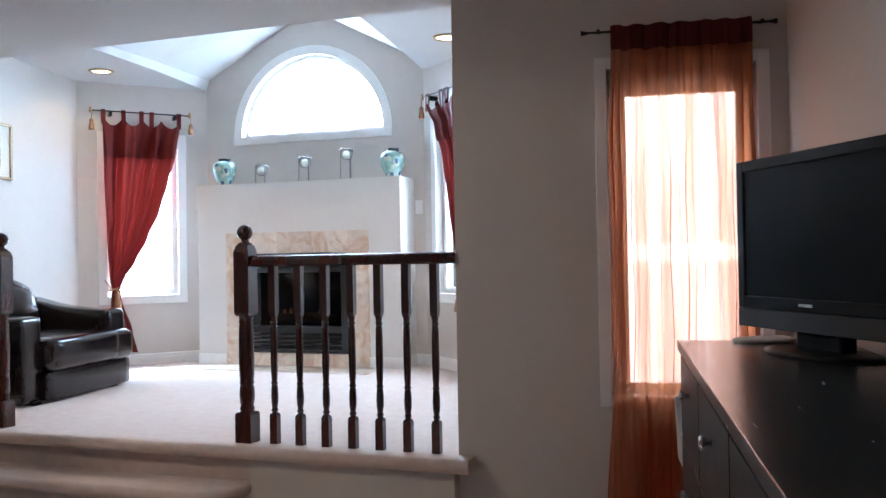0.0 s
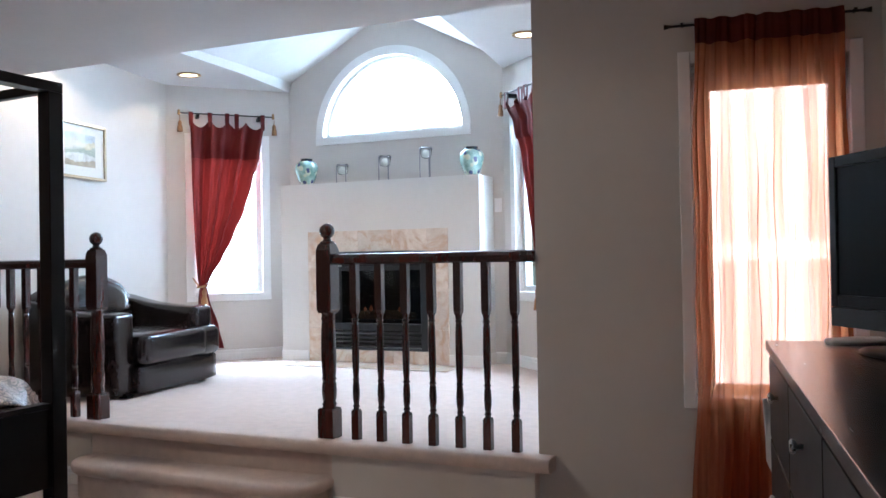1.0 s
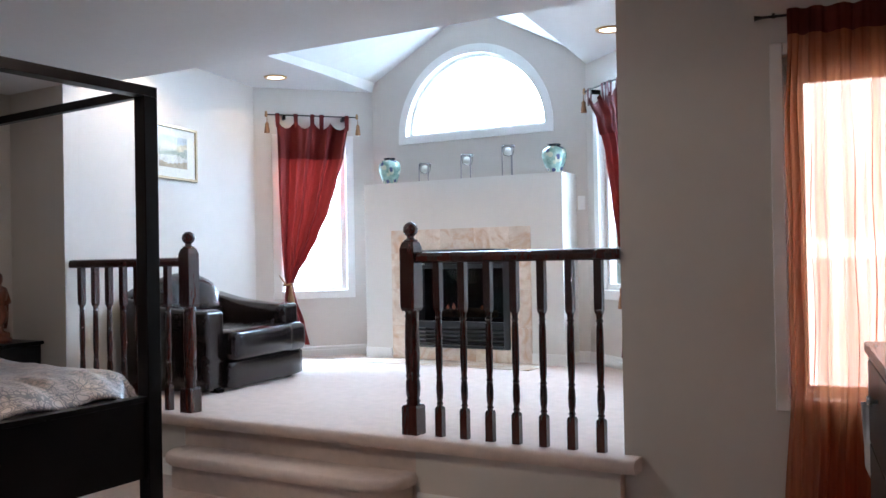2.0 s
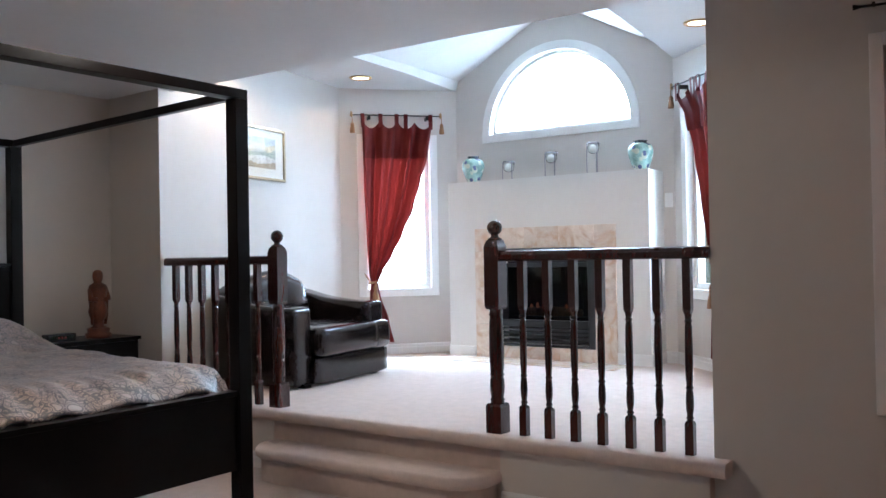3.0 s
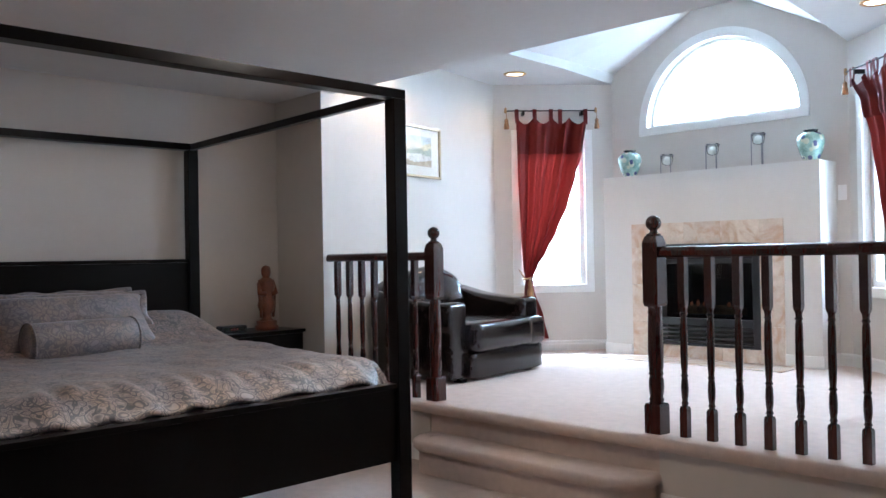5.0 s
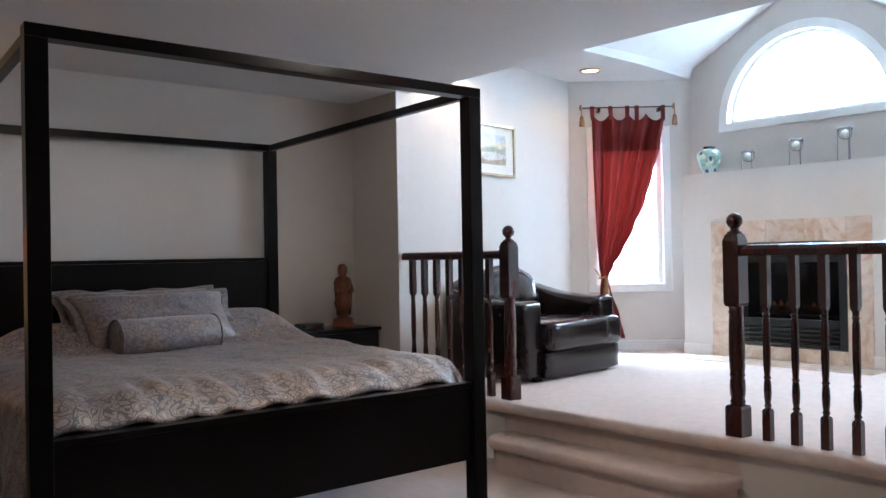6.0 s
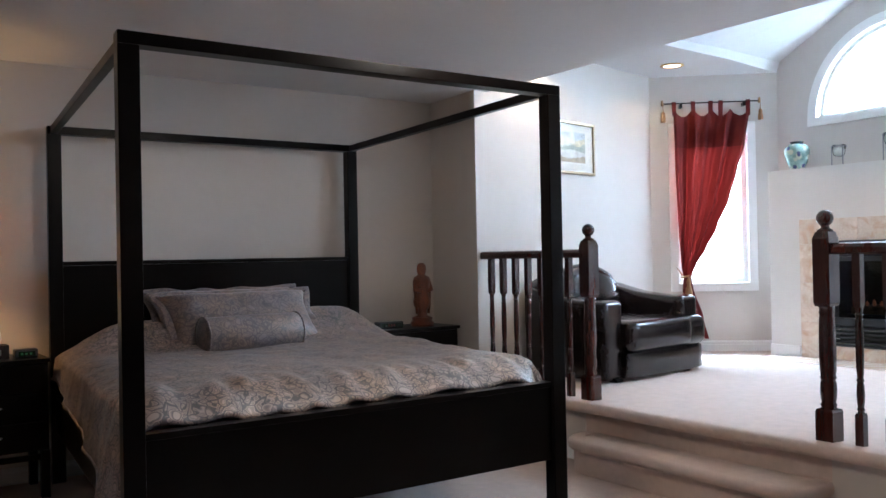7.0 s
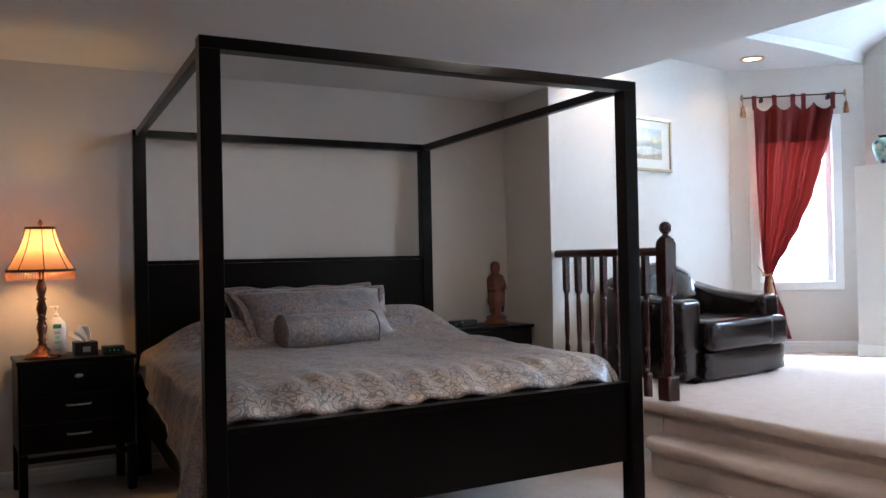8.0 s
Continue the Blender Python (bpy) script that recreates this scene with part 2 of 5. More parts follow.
for (xa, za), (xb, zb) in zip(ring, ring[1:]):
    v = [bm.verts.new(p) for y in (6.95, 6.95 + DEEP) for p in ((xa, y, za), (xb, y, zb), (xb, y, TOP), (xa, y, TOP))]
    for f in ((0, 1, 2, 3), (4, 5, 6, 7), (0, 1, 5, 4), (2, 3, 7, 6)):
        bm.faces.new([v[i] for i in f])
solo("wall_north", bm, WALL, "painted gable wall with a half-round window opening", "wall", "structure")

# ceilings: flat over the bedroom, flat wings and a vault over the bay
solo("ceiling", boxed(-5.9, -2.6, CEILING, 1.3, 3.78, CEILING + 0.1), CEIL, "flat off-white textured bedroom ceiling", "ceiling", "structure")
solo("ceiling_nook", boxed(-0.9995, 3.7805, CEILING, 1.3, 4.25, CEILING + 0.1), CEIL, "flat off-white ceiling edge over the tall window", "ceiling", "structure")
solo("header_beam", boxed(-5.2, 3.7805, CEILING, -1.0, 3.885, 3.6), CEIL, "painted header over the opening to the raised bay", "beam", "structure")
bm = bmesh.new()


def ceil_face(*pts):
    bm.faces.new([bm.verts.new(p) for p in pts])


RIDGE = 3.48
for side in (0, 1):
    fx = (lambda x: x) if not side else (lambda x: 2 * ARCH_X - x)
    e2 = (-4.67, 6.96, 2.94) if not side else (2 * ARCH_X + 2.72, 6.96, 3.02)
    f0, f1, f2 = ((-4.42, 3.88, BAY), (-4.565, 6.05, BAY), (-4.70, 6.96, BAY)) if not side else ((-5.03, 3.88, BAY), (-4.795, 6.20, BAY), (-4.70, 6.96, BAY))
    e0, e1 = ((-4.415, 3.88, 2.88), (-4.55, 6.05, 2.92)) if not side else ((-5.00, 3.88, 2.88), (-4.77, 6.20, 2.92))
    r0, r1, r2 = (ARCH_X - 0.03, 3.88, RIDGE), (ARCH_X - 0.03, 6.05, RIDGE), (ARCH_X - 0.03, 6.96, RIDGE)
    for face in (((-5.7, 3.88, BAY), f0, f1, f2, (-5.7, 6.96, BAY)), (f0, f1, e1, e0), (f1, f2, e2, e1), (e0, e1, r1, r0), (e1, e2, r2, r1)):
        ceil_face(*[(fx(x), y, z) for x, y, z in face])
    if side:
        ceil_face((-2.0, 3.88, BAY), (-0.9, 3.88, BAY), (-0.9, 6.96, BAY), (-2.0, 6.96, BAY + 0.0005))
bmesh.ops.remove_doubles(bm, verts=bm.verts, dist=0.0005)
solo("ceiling_bay", bm, CEIL, "white vaulted ceiling with flat wings over the bay", "ceiling", "structure")
solo("roof", boxed(-6.2, 3.9, 3.62, 0.2, 7.3, 3.75), CEIL, "plain roof closing the bay", "roof", "structure")

# raised platform, its rounded carpet nosing, the step and the wall under the ledge
bm = bmesh.new()
prism(bm, [(-5.6, 3.75), (-1.246, 3.75), (-1.246, 3.95), (-1.165, 3.95), (-1.165, 7.3), (-5.6, 7.3)], 0.0, PLAT)
solo("platform", bm, CARPET, "raised bay floor with cream cut-pile carpet", "floor", "structure")


def nosing(outline_fn, n, depth, thick, back):
    """A rounded carpet edge swept along a plan line: outline_fn(i) gives the lip's place and its way outward."""
    bm = bmesh.new()
    rows = []
    prof = [(-back, 0.0), (-depth * 0.45, 0.0), (-depth * 0.2, -thick * 0.06), (-depth * 0.05, -thick * 0.25), (0, -thick * 0.5), (-depth * 0.08, -thick * 0.78), (-depth * 0.3, -thick), (-back, -thick)]
    for i in range(n + 1):
        (x, y), (dx, dy) = outline_fn(i / n)
        rows.append([bm.verts.new((x + dx * o, y + dy * o, h)) for o, h in prof])
    for a, b in zip(rows, rows[1:]):
        for k in range(len(prof)):
            bm.faces.new((a[k], b[k], b[(k + 1) % len(prof)], a[(k + 1) % len(prof)]))
    bm.faces.new(rows[0][::-1])
    bm.faces.new(rows[-1])
    return bm


solo("ledge_nosing", nosing(lambda u: ((-4.955 + u * 3.790, 3.690), (0, -1)), 40, 0.060, 0.064, 0.112), CARPET,
     "carpeted rounded edge of the raised floor", "step edge", "structure", True, m=pose(0, 0, PLAT + 0.002)).data.set_sharp_from_angle(angle=radians(40))
solo("wall_ledge_west", boxed(-4.95, 3.742, 0, -3.90, 3.7495, PLAT - 0.066), WALL, "short painted wall under the ledge", "wall", "structure")
solo("wall_ledge_east", boxed(-2.30, 3.742, 0, -1.2465, 3.7495, PLAT - 0.066), WALL, "short painted wall under the ledge", "wall", "structure")

X0, X1, LIP, R = -3.890, -2.290, 3.470, 0.20


def tread_line(u):
    """The step's lip from its rounded west end to its rounded east end, with the way outward."""
    straight, arc, back = X1 - X0 - 2 * R, R * math.pi / 2, 3.75 - LIP - R
    s = u * (straight + 2 * arc + 2 * back)
    if s < back:
        return (X0, 3.75 - s), (-1, 0)
    s -= back
    if s < arc:
        a = s / R
        return (X0 + R - R * math.cos(a), LIP + R - R * math.sin(a)), (-math.cos(a), -math.sin(a))
    s -= arc
    if s < straight:
        return (X0 + R + s, LIP), (0, -1)
    s -= straight
    if s < arc:
        a = s / R
        return (X1 - R + R * math.sin(a), LIP + R - R * math.cos(a)), (math.sin(a), -math.cos(a))
    return (X1, LIP + R + s - arc), (1, 0)


stair = thing("step", pose(0, 0, 0), "carpeted bullnose step up to the raised bay", "step", kind="structure")
tread = part("tread_nosing", nosing(tread_line, 90, 0.06, 0.062, 0.10), CARPET, stair, smooth=True)
tread.location.z = 0.192
tread.data.set_sharp_from_angle(angle=radians(40))
lip = [tread_line(i / 60) for i in range(61)]
part("riser", prism(bmesh.new(), [(x - 0.035 * dx, y - 0.035 * dy) for (x, y), (dx, dy) in lip], 0.0, 0.1885), CARPET, stair)
baseboard((-2.29, 3.7415), (-1.2465, 3.7415), 0.0)
baseboard((-4.95, 3.7415), (-3.89, 3.7415), 0.0)
baseboard(PIER, NOOK, 0.0)
baseboard((BED_WALL, -2.3), (BED_WALL, RECESS), 0.0)
baseboard((BED_WALL, RECESS), CORNER, 0.0)
baseboard(CORNER, BAY_A, PLAT)
baseboard(BAY_A, BAY_B, PLAT)
baseboard(BAY_B, (-4.62, 6.95), PLAT)
baseboard((-2.65, 6.95), BAY_C, PLAT)
baseboard(BAY_C, BAY_D, PLAT)


# ---- windows ----
def window(name, m, u0, u1, z0, z1, cas=0.075, fw=0.045, label="white framed window with a painted casing"):
    w = thing(name, m, label, "window", kind="structure")
    for n, a in (("casing", (u0 - cas, -0.018, z0 - cas, u0, -0.001, z1 + cas)), ("casing", (u1, -0.018, z0 - cas, u1 + cas, -0.001, z1 + cas)),
                 ("casing", (u0, -0.018, z1, u1, -0.001, z1 + cas))):
        part(n, boxed(*a, bev=0.005), TRIM, w)
    part("sill", boxed(u0 - 0.0005, -0.03, z0 - cas, u1 + 0.0005, -0.001, z0, bev=0.006), TRIM, w)
    part("frame", boxed(u0, 0.05, z0, u0 + fw, 0.1, z1, bev=0.004), TRIM, w)
    bm = bmesh.new()
    box(bm, u1 - fw, 0.05, z0, u1, 0.1, z1, 0.004)
    box(bm, u0 + fw, 0.05, z0, u1 - fw, 0.1, z0 + 0.045, 0.004)
    box(bm, u0 + fw, 0.05, z1 - 0.045, u1 - fw, 0.1, z1, 0.004)
    part("sash", bm, TRIM, w)
    g = part("pane", boxed(u0 + fw, 0.072, z0 + 0.045, u1 - fw, 0.078, z1 - 0.045), GLASS, w)
    g.visible_shadow = False
    return w


window("window_1", along(BAY_A, BAY_B), 0.235, 0.85, 0.98, 2.35)
window("window_2", along(BAY_C, BAY_D), 0.217, 0.877, 0.98, 2.35)
window("window_3", along(PIER, NOOK), 0.690, 1.320, 0.650, 2.080, cas=0.052, fw=0.080)

arch = thing("window_4", pose(ARCH_X, 6.95, ARCH_Z), "half-round window with a white moulded casing", "window", kind="structure")


def arc_band(r0, r1, y0, y1, n=48):
    bm = bmesh.new()
    rows = []
    for i in range(n + 1):
        a = math.pi * i / n
        c, s = -math.cos(a), math.sin(a)
        rows.append([bm.verts.new((c * r, y, s * r)) for r, y in ((r0, y0), (r1, y0), (r1, y1), (r0, y1))])
    for a, b in zip(rows, rows[1:]):
        for k in range(4):
            bm.faces.new((a[k], b[k], b[(k + 1) % 4], a[(k + 1) % 4]))
    bm.faces.new(rows[0][::-1])
    bm.faces.new(rows[-1])
    return bm


part("casing", arc_band(ARCH_R - 0.002, ARCH_R + 0.075, -0.018, -0.001), TRIM, arch)
part("frame", arc_band(ARCH_R - 0.030, ARCH_R - 0.001, 0.06, 0.11), TRIM, arch)
part("sill", boxed(-ARCH_R - 0.075, -0.024, -0.07, ARCH_R + 0.075, -0.001, 0.0, bev=0.004), TRIM, arch)
part("bottom_rail", boxed(-ARCH_R, 0.06, 0.001, ARCH_R, 0.11, 0.030, bev=0.004), TRIM, arch)
bm = bmesh.new()
fan = [bm.verts.new((-math.cos(math.pi * i / 40) * (ARCH_R - 0.04), 0.085, math.sin(math.pi * i / 40) * (ARCH_R - 0.04) + 0.02)) for i in range(41)]
bm.faces.new(fan)
part("pane", bm, GLASS, arch).visible_shadow = False


# bright overcast distance outside the tall window
solo("backdrop", boxed(-1.33, 5.0, -1.5, 2.0, 5.02, 4.8), shine("overcast_glow", (0.90, 0.95, 1.0), 3.0), "plain bright overcast sky outside the tall window", "backdrop", "structure")


# glowing strip added for a bright level band in the view, no known object
solo("backdrop_band", boxed(-1.33, 4.985, 1.237, 2.0, 4.995, 1.305), shine("bright_band", (0.95, 0.97, 1.0), 6.0), "thin glowing strip added as a bright band outside the tall window", "backdrop", "structure")

# pleated blind drawn up to the head of the tall window
blind = thing("window_blind", along(PIER, NOOK), "white slatted blind drawn up behind the sheer curtain", "blind")
BLIND = mat("ivory_blind", (0.62, 0.60, 0.57), 0.6, vary=0.05)
part("headrail", boxed(0.700, 0.012, 2.040, 1.310, 0.046, 2.078, bev=0.004), BLIND, blind)
for k in range(5):
    part("slat", boxed(0.704, 0.010, 1.986 + 0.0105 * k, 1.306, 0.048, 1.992 + 0.0105 * k, bev=0.001, seg=1), BLIND, blind)
part("bottom_rail", boxed(0.702, 0.012, 1.962, 1.308, 0.046, 1.983, bev=0.004), BLIND, blind)


# ---- railings ----
def newel(at):
    n = thing("newel_post", pose(at[0], at[1], PLAT), "dark cherry newel post with a ball finial", "newel post", "newel posts")
    part("base_block", square_turned(bmesh.new(), [(0.044, 0), (0.044, 0.138), (0.039, 0.15)]), CHERRY, n)
    part("turned_shaft", lathe(bmesh.new(), [(0.039, 0.15), (0.033, 0.158), (0.038, 0.17), (0.031, 0.18), (0.036, 0.2), (0.0385, 0.235), (0.036, 0.27), (0.032, 0.285), (0.038, 0.295), (0.033, 0.307),
         (0.037, 0.33), (0.0385, 0.40), (0.0375, 0.50), (0.035, 0.575), (0.032, 0.588), (0.037, 0.598), (0.033, 0.612), (0.038, 0.634)], 20), CHERRY, n, smooth=True)
    part("square_shaft", square_turned(bmesh.new(), [(0.036, 0.628), (0.042, 0.645), (0.042, 0.945), (0.032, 0.978), (0.02, 0.98)]), CHERRY, n)
    ball = [(0.036, 0.979), (0.036, 0.988), (0.022, 0.993), (0.019, 1.003)] + [(0.039 * math.cos(a), 1.041 + 0.039 * math.sin(a)) for a in [radians(d) for d in range(-60, 91, 15)]]
    part("ball_finial", lathe(bmesh.new(), ball[:-1] + [(0.002, 1.08)], 20), CHERRY, n, smooth=True)
    return n


newel((-2.350, RAIL_Y))
newel((-3.914, RAIL_Y))


def railing(x0, x1, bars, label):
    r = thing("railing", pose(0, RAIL_Y, PLAT), label, "railing", "railings")
    bm = bmesh.new()
    outline = [(-0.029, 0.880), (-0.029, 0.903), (-0.021, 0.920), (0, 0.926), (0.021, 0.920), (0.029, 0.903), (0.029, 0.880), (0.02, 0.871), (-0.02, 0.871)]
    a, b = ([bm.verts.new((x, y, z)) for y, z in outline] for x in (x0, x1))
    for i in range(len(outline)):
        bm.faces.new((a[i], a[(i + 1) % len(a)], b[(i + 1) % len(b)], b[i]))
    bm.faces.new(a[::-1])
    bm.faces.new(b)
    part("handrail", bm, CHERRY, r)
    bm = bmesh.new()
    square_turned(bm, [(0.0195, 0), (0.0195, 0.138), (0.016, 0.15)])
    lathe(bm, [(0.016, 0.15), (0.013, 0.156), (0.0175, 0.165), (0.013, 0.175), (0.017, 0.2), (0.0185, 0.235), (0.0165, 0.275), (0.013, 0.288), (0.0185, 0.297), (0.0135, 0.307), (0.0165, 0.34), (0.018, 0.40),
               (0.0175, 0.5), (0.0162, 0.57), (0.013, 0.585), (0.0185, 0.594), (0.0135, 0.604), (0.0175, 0.63)], 12)
    square_turned(bm, [(0.015, 0.627), (0.0185, 0.645), (0.0185, 0.872)])
    me = mesh_of("baluster", bm, CHERRY)
    for x in bars:
        o = new("baluster", me)
        o.parent, o.location = r, (x, 0, 0)
    return r


railing(-2.305, -1.2435, [-2.194 + 0.1406 * i for i in range(7)], "dark cherry railing with turned balusters ending at the window wall")
railing(-4.975, -3.959, [-4.882 + 0.1315 * i for i in range(7)], "dark cherry railing with turned balusters ending at the bay wall")

# ---- fireplace ----
FX0, FX1, FY = -4.588, -2.655, 6.63
fp = thing("fireplace", pose(0, FY, PLAT), "painted chimney breast with a marble surround and gas fire", "fireplace")
MZ = 1.940 - PLAT
IX0, IX1, IZ0, IZ1 = -4.115, -3.130, 0.115, 0.960
bm = bmesh.new()
ys = (0, 0.32)
outer = [(FX0, 0), (FX1, 0), (FX1, MZ), (FX0, MZ)]
inner_ = [(IX0, IZ0), (IX1, IZ0), (IX1, IZ1), (IX0, IZ1)]
v = [[[bm.verts.new((x, y, z)) for x, z in o] for o in (outer, inner_)] for y in ys]
for k in range(4):
    n = (k + 1) % 4
    bm.faces.new((v[0][0][k], v[0][0][n], v[0][1][n], v[0][1][k]))
    bm.faces.new((v[1][0][k], v[1][0][n], v[1][1][n], v[1][1][k]))
    bm.faces.new((v[0][0][k], v[0][0][n], v[1][0][n], v[1][0][k]))
    bm.faces.new((v[0][1][k], v[0][1][n], v[1][1][n], v[1][1][k]))
part("breast", bm, BREAST, fp, "off-white painted chimney breast")
for a in ((FX0 - 0.002, -0.013, 0, -4.31, -0.001, 0.095), (-2.945, -0.013, 0, FX1 + 0.013, -0.001, 0.095), (FX1 + 0.001, -0.001, 0, FX1 + 0.013, 0.3, 0.095)):
    part("plinth", boxed(*a, bev=0.003), TRIM, fp)

# ---- bed ----
SKEW = -0.095                    # the bed frame stands a little out of square


def bed_at(x, y):
    return y + SKEW * (x + 3.123)


def skewed(bm):
    for v in bm.verts:
        v.co.y = bed_at(v.co.x, v.co.y)
    return bm


XF, XH, YL, YR, HIGH = -3.123, -5.473, 0.840, 2.797, 2.059
bed = thing("canopy_bed", pose(0, 0, 0), "espresso wooden four-poster bed with an open canopy frame", "bed")
for x, y in ((XF, YL), (XF, YR), (XH, YL), (XH, YR)):
    part("post", skewed(boxed(x - 0.038, y - 0.038, 0, x + 0.038, y + 0.038, HIGH - 0.045, bev=0.004)), ESPRESSO, bed)
for a in ((XF - 0.038, YL - 0.038, HIGH - 0.045, XF + 0.038, YR + 0.038, HIGH), (XH - 0.038, YL - 0.038, HIGH - 0.045, XH + 0.038, YR + 0.038, HIGH),
          (XH + 0.038, YL - 0.02, HIGH - 0.043, XF - 0.038, YL + 0.02, HIGH - 0.002), (XH + 0.038, YR - 0.02, HIGH - 0.043, XF - 0.038, YR + 0.02, HIGH - 0.002)):
    part("canopy_rail", skewed(boxed(*a, bev=0.003)), ESPRESSO, bed)
fb = part("footboard", skewed(boxed(XF - 0.018, YL + 0.038, 0.30, XF + 0.018, YR - 0.038, 0.641, bev=0.003)), ESPRESSO, bed)
part("cap", skewed(boxed(XF - 0.03, YL + 0.039, 0.6415, XF + 0.03, YR - 0.039, 0.665, bev=0.003)), ESPRESSO, fb)
hb = part("headboard", skewed(boxed(XH - 0.018, YL + 0.038, 0.30, XH + 0.018, YR - 0.038, 1.25, bev=0.003)), ESPRESSO, bed)
part("cap", skewed(boxed(XH - 0.03, YL + 0.039, 1.2505, XH + 0.03, YR - 0.039, 1.274, bev=0.003)), ESPRESSO, hb)
for y in (YL, YR):
    part("side_rail", skewed(boxed(XH + 0.039, y - 0.016, 0.30, XF - 0.039, y + 0.016, 0.50, bev=0.003)), ESPRESSO, bed)
part("slat_base", skewed(boxed(XH + 0.05, YL + 0.03, 0.30, XF - 0.05, YR - 0.03, 0.34)), ESPRESSO, bed)
MATTRESS = mat("mattress_ticking", (0.7, 0.68, 0.65), 0.85, vary=0.05)
solo("mattress", skewed(boxed(XH + 0.03, YL + 0.04, 0.341, XF - 0.05, YR - 0.04, 0.64, bev=0.05, seg=4)), MATTRESS, "white king mattress inside the bed frame", "mattress", smooth=True)

# ---- fireplace: marble, insert, hearth ----
def marble_mat():
    m = mat("cream_marble", (0.66, 0.55, 0.45), 0.18, vary=0.1, scale=6, second=(0.70, 0.62, 0.54), spread=0.08)
    nt = m.node_tree
    b = nt.nodes["Principled BSDF"]
    old = b.inputs["Base Color"].links[0].from_socket
    co = nt.nodes.new("ShaderNodeTexCoord")
    info = nt.nodes.new("ShaderNodeObjectInfo")
    add = nt.nodes.new("ShaderNodeVectorMath")
    sc = nt.nodes.new("ShaderNodeVectorMath")
    sc.operation = "SCALE"
    sc.inputs[0].default_value = (7, 3, 5)
    nt.links.new(info.outputs["Random"], sc.inputs["Scale"])
    nt.links.new(co.outputs["Object"], add.inputs[0])
    nt.links.new(sc.outputs[0], add.inputs[1])
    n = nt.nodes.new("ShaderNodeTexNoise")
    n.inputs["Scale"].default_value, n.inputs["Detail"].default_value, n.inputs["Distortion"].default_value = 4.5, 7, 2.2
    nt.links.new(add.outputs[0], n.inputs["Vector"])
    r = nt.nodes.new("ShaderNodeValToRGB")
    r.color_ramp.elements[0].position, r.color_ramp.elements[1].position = 0.45, 0.70
    r.color_ramp.elements[0].color, r.color_ramp.elements[1].color = (0, 0, 0, 1), (1, 1, 1, 1)
    nt.links.new(n.outputs["Fac"], r.inputs[0])
    mx = nt.nodes.new("ShaderNodeMix")
    mx.data_type = "RGBA"
    mx.inputs[7].default_value = (0.56, 0.38, 0.26, 1)
    nt.links.new(r.outputs[0], mx.inputs[0])
    nt.links.new(old, mx.inputs[6])
    nt.links.new(mx.outputs[2], b.inputs["Base Color"])
    return m


MARBLE = marble_mat()
SX0, SX1, SZ = -4.298, -2.937, 1.146
tiles = []
zs = [0.0, 0.30, 0.62, 0.94, SZ]
for a, b in zip(zs, zs[1:]):
    tiles.append((SX0, a, IX0, b))
    tiles.append((IX1, a, SX1, b))
xs = [IX0, -3.79, -3.46, IX1]
for a, b in zip(xs, xs[1:]):
    tiles.append((a, IZ1, b, SZ))
    tiles.append((a, 0.0, b, IZ0))
for x0, z0, x1, z1 in tiles:
    part("marble_tile", boxed(x0 + 0.001, -0.014, z0 + 0.001, x1 - 0.001, -0.0005, z1 - 0.001, bev=0.0015, seg=1), MARBLE, fp, "polished cream and rust marble tile")
insert = part("firebox", boxed(IX0 + 0.002, 0.25, IZ0 + 0.002, IX1 - 0.002, 0.30, IZ1 - 0.002), DARKGAP, fp, "sooty black firebox back")
bm = bmesh.new()
for a in ((IX0 + 0.001, -0.022, IZ0 + 0.001, IX0 + 0.06, 0.02, IZ1 - 0.001), (IX1 - 0.06, -0.022, IZ0 + 0.001, IX1 - 0.001, 0.02, IZ1 - 0.001),
          (IX0 + 0.06, -0.022, IZ1 - 0.03, IX1 - 0.06, 0.02, IZ1 - 0.001), (IX0 + 0.06, -0.022, 0.285, IX1 - 0.06, 0.02, 0.345), (IX0 + 0.06, -0.022, 0.80, IX1 - 0.06, 0.02, 0.835), (IX0 + 0.06, -0.022, IZ0 + 0.001, IX1 - 0.06, 0.02, IZ0 + 0.02)):
    box(bm, *a, bev=0.003, seg=1)
part("fire_frame", bm, BLACK, insert, "black enamelled fire front")
part("hood", boxed(IX0 + 0.12, -0.05, IZ1 - 0.012, IX1 - 0.12, -0.0225, IZ1 + 0.004, bev=0.003), BLACK, insert)
for z in (0.15, 0.185, 0.22, 0.255):
    part("louvre", boxed(IX0 + 0.062, -0.012, -0.010, IX1 - 0.062, 0.012, 0.006, m=pose(0, 0, z + 0.008, 25)), BLACK, insert)
for z in (0.855, 0.89):
    part("louvre", boxed(IX0 + 0.062, -0.012, -0.010, IX1 - 0.062, 0.012, 0.006, m=pose(0, 0, z + 0.008, 25)), BLACK, insert)
pane = part("fire_glass", boxed(IX0 + 0.06, 0.004, 0.345, IX1 - 0.06, 0.008, 0.80), glass("smoked_glass", (0.35, 0.35, 0.36), 0.05), insert)
LOG = mat("charred_log", (0.05, 0.03, 0.02), 0.9, vary=0.5, scale=20, bump=0.8, bump_scale=40, second=(0.16, 0.10, 0.06))
for x0, y0, x1, y1, r in ((-3.92, 0.13, -3.42, 0.17, 0.04), (-3.78, 0.19, -3.32, 0.12, 0.035), (-3.85, 0.20, -3.55, 0.10, 0.03)):
    part("log", tube(bmesh.new(), [(x0, y0, 0.40), ((x0 + x1) / 2, (y0 + y1) / 2, 0.415), (x1, y1, 0.405)], [r, r * 1.1, r * 0.9], 10), LOG, insert, smooth=True)
